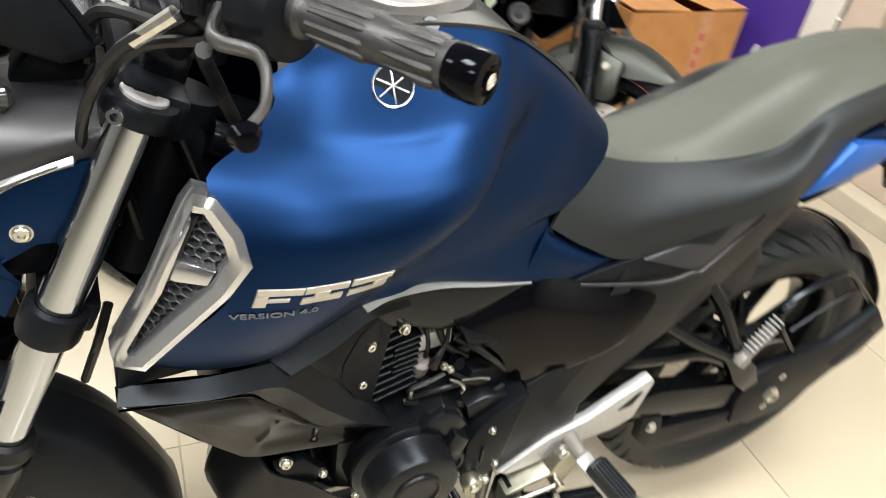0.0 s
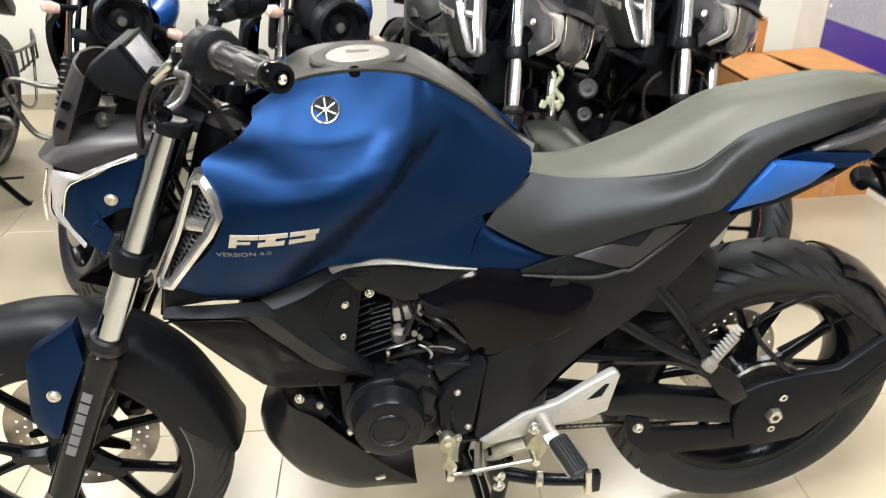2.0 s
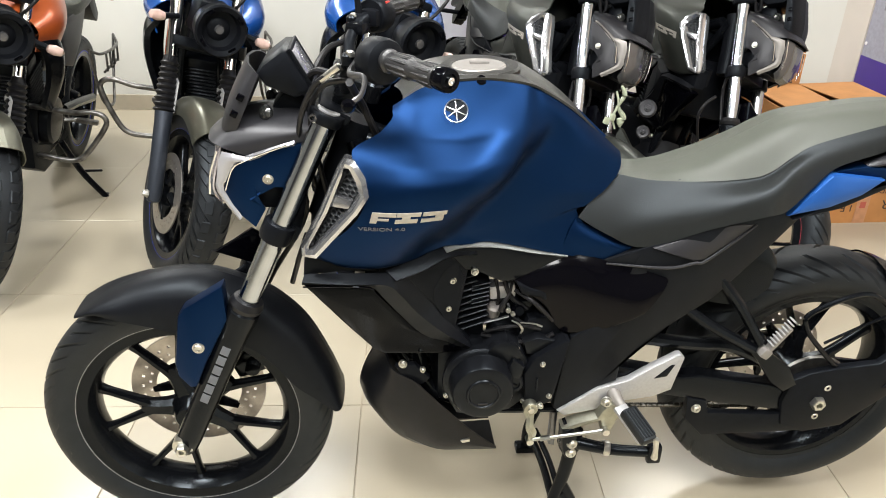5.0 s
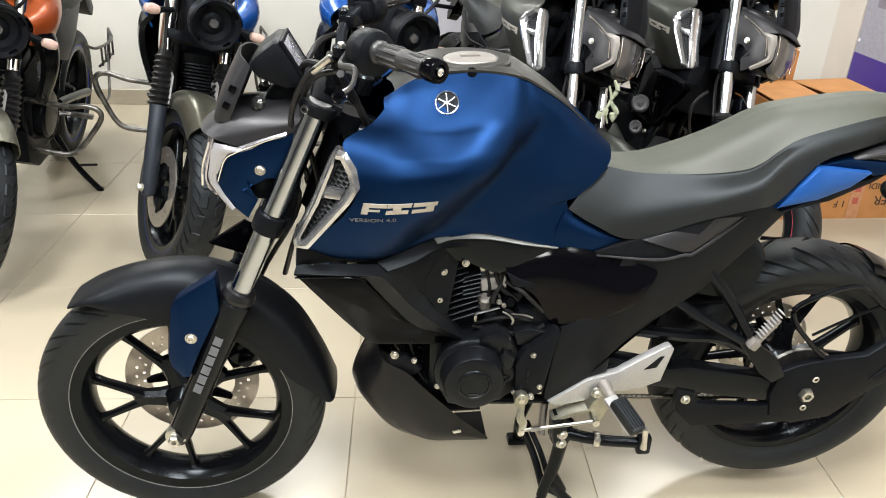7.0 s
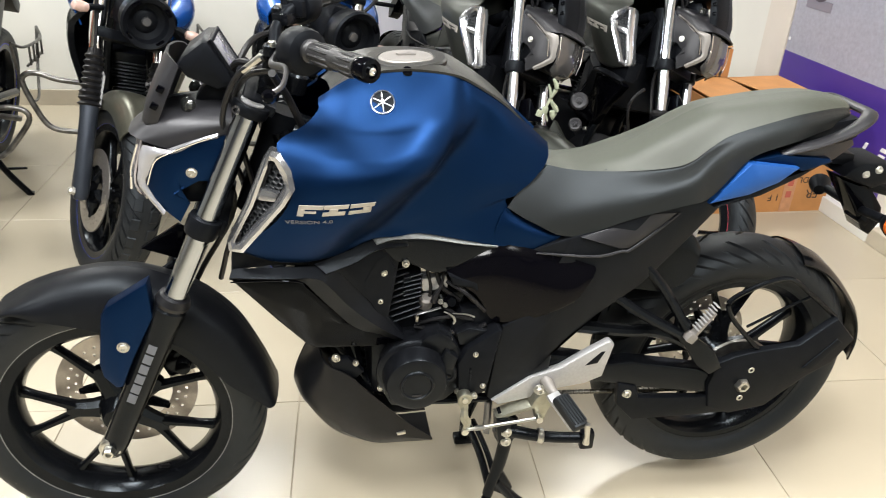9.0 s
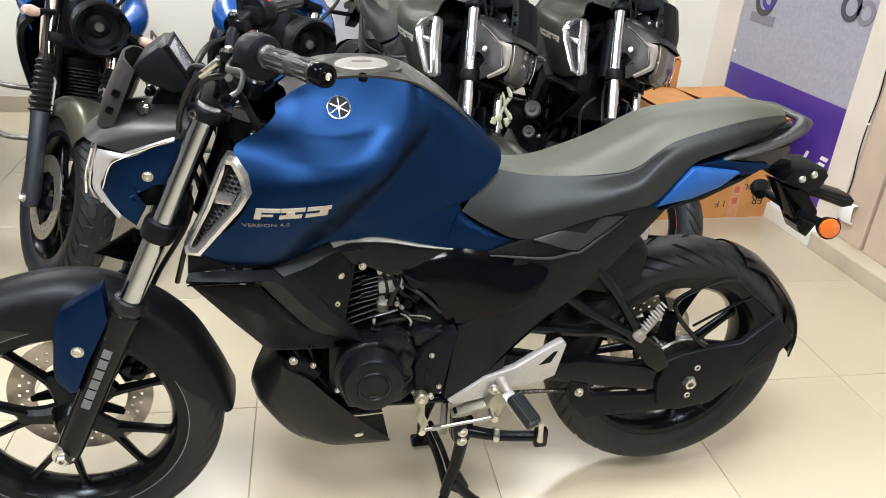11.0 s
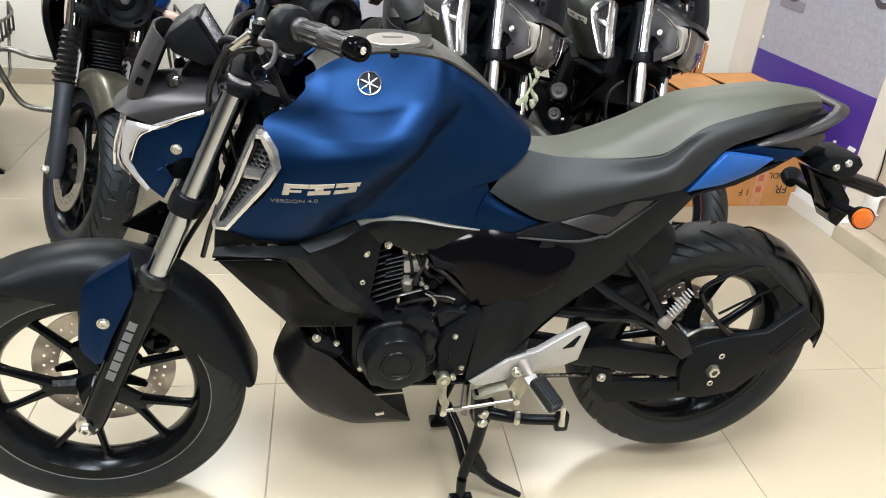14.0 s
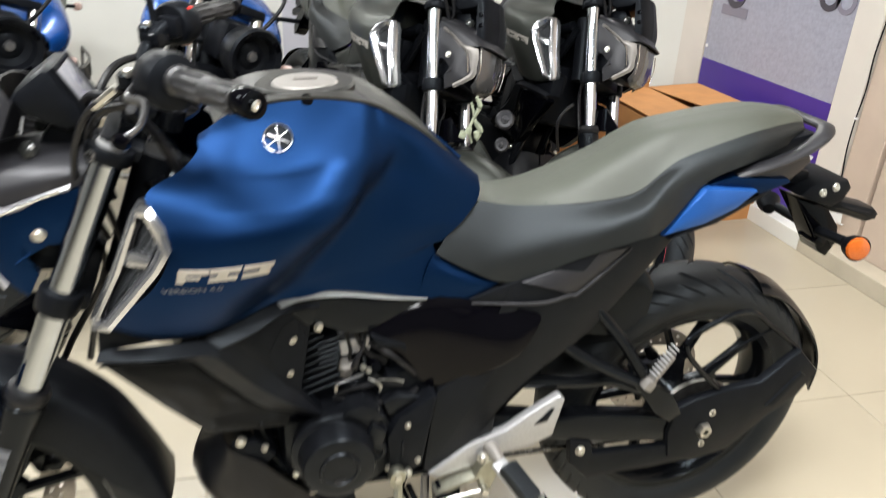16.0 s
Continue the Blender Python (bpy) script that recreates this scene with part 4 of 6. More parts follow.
    # pale strip: the highlight on the cover's top edge, put into its colour
    both("cover_highlight", lambda: skin([[(.512, -.119, .735), (.557, -.105, .744), (.624, -.093, .735), (.692, -.087, .720), (.760, -.086, .697)], [(.523, -.134, .722), (.557, -.124, .726), (.623, -.112, .718), (.691, -.106, .702), (.756, -.103, .692)]], 4, 1, .003), EDGE_HIGHLIGHT, bike)
    L = [[(.656, -.096, .647), (.752, -.093, .691), (.834, -.100, .679), (.891, -.112, .669), (.945, -.128, .655)],
             [(.666, -.104, .632), (.757, -.107, .670), (.839, -.114, .653), (.898, -.122, .643), (.947, -.130, .647)],
             [(.690, -.110, .616), (.762, -.118, .629), (.844, -.126, .611), (.897, -.132, .606), (.937, -.133, .624)],
             [(.723, -.114, .589), (.768, -.122, .581), (.841, -.129, .571), (.885, -.134, .574), (.914, -.134, .589)],
             [(.741, -.116, .553), (.762, -.119, .536), (.816, -.124, .541), (.858, -.129, .556), (.896, -.131, .575)]]
    both("battery_cover", lambda L=L: skin(L, 5, 4, .005), GLOSSCOVER, bike, "gloss black battery side cover", angle=50)
    both("cover_arm", lambda: plate([(.660, .644), (.670, .620), (.708, .612), (.758, .547), (.769, .549), (.731, .598), (.718, .623), (.686, .632)], -.119, -.090, .004), MATTE, bike)
    # frame side panel reaching to the tail, foot of it at the engine
    back = lambda x, z: 0.045 * max(0, (x - 1.0) / 0.3)
    both("frame_panel", lambda: bent(plate([(.815, .677), (.891, .712), (1.016, .762), (1.120, .781), (1.151, .779), (1.268, .811), (1.215, .788), (1.137, .702), (1.048, .604), (.982, .558), (.927, .510), (.901, .479), (.881, .452), (.879, .418), (.838, .402), (.760, .347), (.751, .356), (.765, .494), (.772, .527), (.843, .567), (.889, .596), (.916, .625), (.926, .644), (.903, .657)], 0, .03, .005), lambda x, z: waist(x, z) + back(x, z)), GUARD, bike, "matte black frame side panel")
    both("panel_recess", lambda: bent(plate([(.911, .716), (1.049, .766), (1.096, .762), (1.057, .730), (1.003, .697), (.987, .695)], -.0025, .01, .002), lambda x, z: waist(x, z) + back(x, z)), GUNMETAL, bike)
    both("panel_edge", lambda: bent(tube([(.831, -.107, .677), (.940, -.132, .678), (.990, -.139, .691), (1.007, -.141, .694), (1.059, -.141, .729), (1.102, -.141, .762)], [.002, .003, .003, .003, .003, .002], 8), back), GUNMETAL, bike)

    both("scoop_base", lambda: plate([(.272, .692), (.284, .742), (.400, .752), (.550, .782), (.560, .700), (.420, .680)], -.122, -.09, .006), MATTE, bike)
    both("scoop_foot", lambda: plate([(.266, .682), (.271, .734), (.345, .712), (.400, .706), (.402, .686), (.340, .690)], -.139, -.10, .005), MATTE, bike)
    both("inner_liner", lambda: plate([(.30, .690), (.30, .745), (.42, .760), (.55, .790), (.66, .775), (.74, .755), (.80, .715), (.80, .67), (.66, .66), (.56, .70)], -.086, -.064, .003), MATTE, bike)

    # seat
    S0 = [(.830, 0, .835), (.905, 0, .829), (1.000, 0, .853), (1.080, 0, .888), (1.140, 0, .920), (1.185, 0, .938), (1.250, 0, .949), (1.310, 0, .957), (1.390, 0, .962), (1.465, 0, .950), (1.484, 0, .930)]
    S1 = [(.840, -.022, .836), (.905, -.030, .829), (1.002, -.05, .849), (1.085, -.05, .882), (1.140, -.05, .911), (1.182, -.048, .930), (1.248, -.046, .942), (1.309, -.044, .951), (1.385, -.040, .957), (1.460, -.028, .948), (1.482, -.018, .930)]
    S2 = [(.849, -.046, .835), (.916, -.058, .826), (1.010, -.080, .831), (1.091, -.088, .840), (1.126, -.090, .853), (1.160, -.088, .879), (1.198, -.086, .902), (1.280, -.083, .926), (1.352, -.075, .940), (1.450, -.044, .941), (1.474, -.034, .926)]
    S2b = [(x - .001, y - .005, z - .005) for x, y, z in S2]
    S3 = [(0.804, -0.074, 0.806), (0.884, -0.096, 0.777), (0.984, -0.122, 0.793), (1.065, -0.136, 0.818), (1.112, -0.136, 0.836), (1.150, -0.126, 0.862), (1.205, -0.110, 0.884), (1.285, -0.100, 0.908), (1.355, -0.090, 0.924), (1.455, -0.054, 0.928), (1.470, -0.036, 0.914)]
    S4 = [(0.770, -0.094, 0.769), (0.822, -0.104, 0.739), (0.896, -0.115, 0.714), (1.010, -0.136, 0.759), (1.100, -0.146, 0.786), (1.150, -0.132, 0.792), (1.200, -0.118, 0.835), (1.240, -0.110, 0.868), (1.330, -0.098, 0.892), (1.445, -0.058, 0.912), (1.456, -0.040, 0.902)]
    seat = P("seat", skin([S0, S1, S2], 6, 6, 0.006, True), VINYL, None, "dark grey-green stepped vinyl seat")
    # flank's shade is painted in by a darker copy of the vinyl
    both("seat_side", lambda: skin([S2, S2b, S3, S4], 6, 4, 0.006), VINYL_SHADED, seat, "vinyl seat flank with its shade in the colour", angle=70)
    P("seat_pan", box(.24, .14, .045, (1.36, 0, .886), .012, (0, -10, 0)), MATTE, seat)
    # tail
    tb = lambda: plate([(1.159, .777), (1.189, .812), (1.227, .856), (1.249, .857), (1.331, .847), (1.294, .817), (1.237, .793)], -.124, -.100, .004, 0, 0.005)
    both("tail_panel", tb, tail, bike, "satin blue tail side panel" if tail is BLUE_TAIL else "painted tail side panel")
    td = lambda: plate([(1.240, .860), (1.292, .869), (1.399, .860), (1.407, .852), (1.347, .834), (1.331, .843), (1.25, .852)], -.110, -.080, .003)
    both("tail_cover", td, paint, bike, "dark painted rear tail cover")
    both("tail_end", lambda: bent(plate([(1.311, .862), (1.371, .876), (1.42, .882), (1.466, .886), (1.475, .872), (1.428, .848), (1.373, .833), (1.345, .832)], -.100, -.06, .004), lambda x, z: 0.3 * max(0, x - 1.38)), GUNMETAL, bike)
    both("tail_underside", lambda: bent(plate([(1.17, .770), (1.20, .782), (1.30, .812), (1.40, .835), (1.36, .815), (1.27, .785)], -.125, -.03, .003), lambda x, z: 0.2 * max(0, x - 1.2)), MATTE, bike)
    rail = [(1.300, -.097, .866), (1.340, -.100, .878), (1.380, -.100, .889), (1.430, -.096, .906), (1.470, -.085, .924), (1.492, -.066, .932), (1.502, -.045, .932)]
    P("grab_rail", tube(rail + [(1.505, 0, .931)] + [(x, -y, z) for x, y, z in rail[::-1]], [.005, .0085, .0085, .0085, .0085, .0082, .0078, .0078, .0078, .0082, .0085, .0085, .0085, .0085, .005], 12, 5, None, 1.9), GUNMETAL, None, "dark grey looped pillion grab rail")
    P("tail_lamp", box(0.06, 0.10, 0.04, (1.42, 0, .868), 0.012, (0, 12, 0)), material("dark_red_lens", (0.12, 0.006, 0.008), 0.2, coat=0.5), None, "dark red tail lamp")
    fen = P("number_plate_hanger", merge(plate([(1.488, .797), (1.505, .815), (1.528, .826), (1.592, .823), (1.604, .807), (1.592, .780), (1.566, .768), (1.529, .780)], -.055, .045, .008), box(.13, .05, .03, (1.46, 0, .83), .01, (0, 8, 0))), MATTE, None, "black rear mudguard and plate hanger")
    P("hanger_fin", merge(plate([(1.555, .790), (1.592, .777), (1.640, .764), (1.700, .748), (1.714, .736), (1.710, .722), (1.687, .718), (1.629, .738), (1.573, .753)], -.034, .014, .010, 0, .004, 3)), MATTE, fen)
    hs = [(1.50, .785), (1.582, .760), (1.622, .715), (1.630, .680), (1.612, .648), (1.590, .660), (1.556, .712)]
    P("hanger_strut", plate(hs, -.032, .020, .006), GLOSS, fen)
    P("plate_lamp", box(.03, .05, .02, (1.585, -.01, .685), .006, (0, 30, 0)), GLOSS, fen)
    for x, z in ((1.535, .803), (1.562, .812)):
        P("hanger_bolt", bolt((x, -.056, z), 0.0065, (-.1, -.9, .35), 0.004), STEEL, fen)
    for s in (-1, 1):
        face = (-.25, -.95, .12) if s < 0 else (.55, .8, .12)
        xi, zi = (1.563, .724) if s < 0 else (1.590, .700)
        ind = P("rear_indicator", merge(tube([(1.575, s * .02, .708), (xi, s * .110, zi)], .010, 12, 3), lathe([(0, -0.034), (0.012, -0.032), (0.021, -0.012), (0.0245, 0.006), (0.0, 0.006)], 24, (xi, s * .138, zi), face)), MATTE, None, "black stalk indicator with amber lens")
        P("indicator_lens", lathe([(0, 0.014), (0.012, 0.0135), (0.020, 0.011), (0.023, 0.004), (0, 0.004)], 24, (xi, s * .138, zi), face), AMBER, ind)
    # rear mudguard hugger over the wheel
    L = []
    for f, w in ((0, 0), (0.35, .045), (1.0, .068)):
        L.append([(RA.x + (r - .02 * f) * math.cos(radians(a)), -w, RA.z + (r - .02 * f) * math.sin(radians(a))) for a, r in ((66, .309), (60, .314), (50, .318), (36, .322), (22, .333), (10, .335), (0, .326))])
    P("rear_hugger", skin(L, 4, 4, 0.004, True), SATIN, None, "black rear wheel hugger")
    P("hugger_arm", merge(plate([(1.262, .398), (1.300, .414), (1.361, .425), (1.446, .433), (1.503, .483), (1.521, .497), (1.577, .440), (1.539, .379), (1.486, .347), (1.438, .305), (1.402, .271), (1.317, .257), (1.262, .280), (1.250, .340)], -.128, -.110, .005), plate([(1.466, .372), (1.477, .384), (1.532, .446), (1.546, .436), (1.492, .366)], -.131, -.120, .002)), MATTE, None, "black hugger support arm")
    P("hugger_stay", merge(tube([(1.377, -.115, .402), (1.310, -.120, .468), (1.262, -.122, .525), (1.266, -.12, .561), (1.373, -.115, .598), (1.450, -.112, .552), (1.527, -.110, .489)], .0055, 8, 8), tube([(1.314, -.116, .483), (1.38, -.112, .515), (1.451, -.112, .549)], .003, 8, 4)), SATIN)
    P("inner_mudguard", skin([[(1.03, 0, .70), (1.09, 0, .72), (1.150, 0, .71), (1.185, 0, .68)], [(1.03, -.06, .69), (1.09, -.07, .705), (1.155, -.07, .698), (1.186, -.07, .668)], [(1.04, -.088, .675), (1.10, -.092, .680), (1.160, -.092, .678), (1.182, -.092, .655)], [(1.05, -.095, .580), (1.11, -.098, .572), (1.145, -.098, .582), (1.176, -.096, .608)]], 4, 4, .004, True), SATIN)

    # swingarm, chain and guard
    P("swingarm", merge(*[bent(plate([(.86, .450), (.95, .430), (1.02, .410), (1.065, .412), (1.222, .381), (1.279, .355), (1.384, .348), (1.395, .300), (1.296, .305), (1.106, .339), (1.007, .362), (.86, .390)], s * .118, s * .085, .006), lambda x, z: 0) for s in (-1, 1)]), SATIN, None, "black box-section swingarm")
    both("swingarm_brace", lambda: tube([(.93, -.10, .50), (1.04, -.10, .482), (1.112, -.105, .478), (1.180, -.108, .448), (1.27, -.110, .385)], .014, 10), SATIN, bike)
    P("chain_guard", plate([(1.041, .360), (1.086, .348), (1.095, .316), (1.234, .305), (1.347, .312), (1.389, .292), (1.402, .271), (1.317, .257), (1.245, .255), (1.089, .256), (1.047, .301)], -.1215, -.105, .003), MATTE, None, "black lower chain guard")
    ch = bmesh.new()
    for k in range(34):
        ch = merge(ch, box(0.0136, 0.010, 0.008, (0.90 + 0.0127 * k, -.085, .378 - 0.0012 * k), 0.002, (0, 3, 0), 1), box(0.0136, 0.010, 0.008, (0.90 + 0.0127 * k, -.085, .318 - 0.0006 * k), 0.002, (0, 3, 0), 1))
    P("drive_chain", ch, CHAIN, None, "oily steel drive chain")["kind"] = "stuff"
    P("sprocket", merge(lathe([(.05, -.004), (.088, -.004), (.092, 0), (.088, .004), (.05, .004)], 40, RA + Vector((0, -.085, 0)), (0, 1, 0), closed=True)), WORNCHROME, rw)
    for s in (-1, 1):
        P("axle_nut", merge(bolt((1.33, s * .118, .338), .017, (0, s, 0), .022, True), lathe([(.024, 0), (.024, .004), (0, .004)], 20, (1.33, s * .118, .338), (0, s, 0))), STEEL)
    for x, z in ((1.065, .331), (1.345, .375), (1.253, .390), (1.335, .300)):
        P("guard_bolt", bolt((x, -.122, z), .0085, (0, -1, 0), .007), STEEL)
    P("axle_adjuster", plate([(1.372, .348), (1.384, .352), (1.376, .312), (1.365, .310)], -.124, -.112, .001), ALLOY)

    # engine
    eng = P("engine", merge(box(.22, .20, .16, (.62, 0, .43), .03), box(.16, .19, .12, (.74, 0, .46), .03), box(.13, .16, .10, (.60, 0, .50), .02)), ENGINE, None, "black single-cylinder engine")
    P("side_casing", plate([(.524, .41), (.532, .455), (.545, .482), (.570, .502), (.603, .508), (.622, .528), (.645, .534), (.668, .522), (.692, .474), (.702, .455), (.692, .385), (.660, .358), (.600, .345), (.552, .354)], -.136, -.09, .007), ENGINE, eng)
    P("generator_cover", lathe([(.074, 0), (.074, .006), (.070, .010), (.064, .012), (.0625, .016), (.0605, .044), (.0575, .050), (.052, .052), (.034, .052), (.0325, .0555), (.029, .0565), (.027, .0535), (0, .0535)], 56, (.596, -.134, .440)), ENGINE, eng, "round black generator cover")
    P("inspection_cap", lathe([(.021, 0), (.021, .018), (.018, .022), (.013, .022), (.012, .019), (0, .019)], 26, (.660, -.134, .437)), ENGINE, eng)
    P("cap_slot", box(.018, .003, .004, (.660, -.1535, .437), .001, (0, 25, 0)), GLOSS, eng)
    P("casing_lobe", plate([(.603, .504), (.618, .524), (.640, .532), (.662, .522), (.678, .499), (.651, .470), (.636, .486)], -.146, -.12, .005, 0, .002), ENGINE, eng)
    P("casing_pad", plate([(.645, .469), (.656, .497), (.680, .477), (.672, .446), (.652, .452)], -.156, -.13, .004, 0, .002), ENGINE, eng)
    P("casing_pocket", plate([(.678, .520), (.706, .530), (.742, .522), (.712, .488), (.686, .492)], -.134, -.10, .004, 0, .002), ENGINE, eng)
    P("cylinder_foot", lathe([(.034, 0), (.034, .010), (.030, .016), (.027, .030), (.022, .036), (0, .036)], 30, (.643, -.070, .512), (.1, -.45, .9)), ENGINE, eng)
    P("clamp_strap", tube([(.602, -.108, .546), (.604, -.112, .556), (.627, -.112, .562), (.650, -.108, .566)], [.002, .0026, .0024, .002], 8, 5, None, 1.6), DARKALLOY, eng, "bare metal clamp strap")
    P("clamp_foot", box(.006, .006, .014, (.603, -.112, .545), .002), STEEL, eng)
    P("cable_end", merge(tube([(.655, -.116, .561), (.668, -.120, .555), (.676, -.121, .544), (.674, -.120, .534)], [.0015, .0022, .003, .002], 8), tube([(.672, -.118, .557), (.700, -.118, .553), (.716, -.116, .545)], [.0012, .0018, .0025], 8)), STEEL, eng, "bright cable clip")
    for x, z in ((.649, .578), (.659, .570)):
        P("throttle_screw", bolt((x, -.107, z), .0042, (.1, -.9, .3), .004), STEEL, eng)
    P("spark_lead", tube([(.657, -.085, .640), (.652, -.095, .610), (.640, -.100, .590), (.636, -.10, .574)], [.003, .003, .0055, .007], 8), RUBBERBLACK, eng)
    for z in (.412, .402, .392):
        P("casing_step", box(.0035, .020, .010, (.7075, -.145, z + .03), .0015), ENGINE, eng)
    P("cover_mark", box(.018, .0015, .004, (.596, -.1885, .418), 0), GUNMETAL, eng, smooth=False)
    P("casing_rib", tube([(.640, -.136, .520), (.655, -.140, .490), (.640, -.140, .470)], .004, 8), ENGINE, eng)
    for x, z in ((.546, .470), (.529, .404), (.605, .495), (.665, .509), (.694, .466), (.686, .382), (.482, .468)):
        P("engine_bolt", bolt((x, -.139, z), .0046, (0, -1, 0), .005), STEEL, eng)
    P("bracket_plate", plate([(.505, .70), (.548, .69), (.560, .66), (.550, .60), (.542, .570), (.515, .565), (.505, .63)], -.118, -.108, .003), MATTE, eng)
    for x, z in ((.537, .655), (.531, .595), (.578, .672)):
        P("head_bolt", bolt((x, -.119, z), .0058, (0, -1, 0), .006), STEEL, eng)
    # cylinder leaning forward with fins
    cd = Vector((-.32, 0, .95)).normalized()
    base = Vector((.575, 0, .525))
    P("cylinder", merge(lathe([(0, 0), (.062, 0), (.062, .15), (0, .15)], 26, base, cd)), ENGINE, eng)
    for k in range(9):
        o = base + cd * (0.012 + .0135 * k)
        f = box(.078, .200, .004, (0.010, 0, 0), .0015, (0, 0, 0), 1)
        f.transform(Matrix.Translation(o) @ Vector((0, 0, 1)).rotation_difference(cd).to_matrix().to_4x4())
        P("cooling_fin", f, ENGINE, eng)
    hd = box(.14, .16, .075, (0, 0, 0), .02)
    hd.transform(Matrix.Translation(base + cd * .175) @ Vector((0, 0, 1)).rotation_difference(cd).to_matrix().to_4x4())
    P("cylinder_head", hd, ENGINE, eng)
    for k in range(6):
        P("head_fin", box(.036, .10, .003, (.594, -.055, .588 + .0095 * k), .001, (0, -14, 0), 1), ENGINE, eng)
    P("throttle_body", merge(lathe([(0, 0), (.020, 0), (.023, .01), (.023, .04), (.018, .05), (0, .05)], 20, (.655, -.04, .578), (.8, -.3, .3)), box(.04, .04, .035, (.680, -.07, .572), .008)), SATIN, eng)
    # added pale block stands in for lit floor showing through the engine gap
    P("intake_manifold", box(.052, .02, .030, (.640, -.075, .606), .006, (0, -6, 0)), ALLOY, eng, "pale block in place of the bright floor behind the gap")
    P("intake_clamp", lathe([(0, 0), (.013, 0), (.0145, .005), (.0140, .024), (.010, .028), (0, .028)], 20, (.622, -.080, .553), (.1, -.3, 1)), CAPMETAL, eng, "pale metal sensor boss")
    P("sensor_cap", lathe([(0, 0), (.013, 0), (.014, .01), (.009, .018), (0, .018)], 16, (.668, -.090, .568), (.2, -.9, .4)), GLOSS, eng)
    P("oil_line", tube([(.605, -.105, .530), (.640, -.115, .545), (.680, -.115, .548), (.712, -.11, .540)], .004, 8), RUBBERBLACK, eng)
    P("fuel_line", tube([(.66, -.10, .560), (.69, -.115, .545), (.715, -.11, .535)], .004, 8), RUBBERBLACK, eng)
    for pts, r in (([(.64, -.08, .64), (.655, -.09, .60), (.69, -.09, .57)], .005), ([(.655, -.085, .65), (.69, -.10, .605), (.72, -.10, .57)], .006), ([(.625, -.08, .635), (.632, -.085, .60), (.630, -.085, .575)], .0035), ([(.60, -.10, .52), (.65, -.12, .52), (.70, -.12, .51), (.74, -.12, .53)], .005), ([(.66, -.10, .62), (.70, -.125, .60), (.735, -.12, .56)], .004)):
        P("wiring", tube(pts, r, 8), RUBBERBLACK, eng)
    P("sprocket_cover", plate([(.681, .456), (.700, .494), (.759, .533), (.767, .529), (.744, .386), (.715, .372), (.688, .388)], -.150, -.10, .006), MATTE, eng)
    P("casing_fill", plate([(.69, .56), (.77, .57), (.78, .36), (.70, .35), (.66, .40), (.66, .50)], -.112, -.05, .006), MATTE, eng)
    for x, z in ((.716, .480), (.735, .402)):
        P("engine_bolt", bolt((x, -.151, z), .0046, (0, -1, 0), .005), STEEL, eng)
    # frame tubes and exhaust
    P("frame", merge(*[tube([(.36, s * .03, .90), (.43, s * .06, .70), (.47, s * .06, .50), (.52, s * .07, .36), (.74, s * .08, .34)], .016, 12) for s in (-1, 1)], *[tube([(.38, s * .04, .90), (.60, s * .06, .80), (.80, s * .06, .70), (.84, s * .10, .42)], .018, 12) for s in (-1, 1)], *[tube([(.82, s * .06, .72), (1.0, s * .09, .74), (1.20, s * .09, .80), (1.40, s * .07, .85)], .014, 12) for s in (-1, 1)], *[tube([(.86, s * .105, .50), (1.0, s * .105, .62), (1.10, s * .10, .72)], .013, 12) for s in (-1, 1)]), SATIN, None, "black tubular frame")
    P("airbox", merge(box(.20, .15, .15, (.78, 0, .65), .03), box(.20, .14, .12, (.52, 0, .80), .03)), MATTE)
    P("radiator_shroud", box(.10, .22, .20, (.42, 0, .66), .02, (0, 14, 0)), MATTE)
    P("shock_absorber", merge(lathe([(.0, 0), (.02, 0), (.02, .2), (0, .2)], 16, (.93, 0, .48), (.1, 0, 1)), *[lathe([(.028, 0), (.034, .005), (.028, .01)], 20, (.935 + .0016 * k, 0, .50 + .016 * k), (.1, 0, 1)) for k in range(9)]), SATIN)
    P("exhaust", merge(tube([(.49, .06, .58), (.43, .08, .48), (.46, .09, .33), (.62, .10, .28), (.86, .12, .30)], .019, 14), tube([(.86, .12, .30), (1.0, .16, .36), (1.25, .18, .44)], [.03, .055, .05], 18)), SATIN, None, "black exhaust")
    # belly pan
    L = [[(.398, -.004, .452), (.410, -.055, .455), (.425, -.098, .440), (.470, -.112, .418), (.512, -.114, .372), (.585, -.110, .290), (.645, -.106, .2345)],
         [(.370, -.004, .395), (.391, -.062, .395), (.425, -.106, .385), (.475, -.118, .362), (.518, -.116, .308), (.580, -.112, .262), (.645, -.106, .2325)],
         [(.356, -.004, .345), (.372, -.055, .338), (.407, -.098, .338), (.458, -.114, .313), (.517, -.115, .259), (.580, -.110, .243), (.645, -.105, .230)],
         [(.365, -.004, .316), (.385, -.040, .300), (.420, -.080, .275), (.460, -.092, .250), (.517, -.095, .230), (.580, -.090, .222), (.645, -.090, .222)],
         [(.368, -.002, .312), (.388, -.005, .292), (.420, -.005, .262), (.460, -.005, .240), (.517, -.005, .222), (.580, -.005, .218), (.645, -.005, .220)]]
    P("belly_pan", skin(L, 4, 3, .004, True), PANPLASTIC, None, "matte black engine belly pan", angle=22)
    both("pan_slot", lambda: plate([(.566, .264), (.585, .268), (.586, .261), (.570, .258)], -.1165, -.105, .001), STEEL, bike)
    both("pan_bolt", lambda: bolt((.398, -.054, .402), .008, (-.75, -.65, 0.05), .004), STEEL, bike)
    both("pan_bolt", lambda: bolt((.445, -.102, .456), .007, (-.2, -.9, 0.1), .006), STEEL, bike)
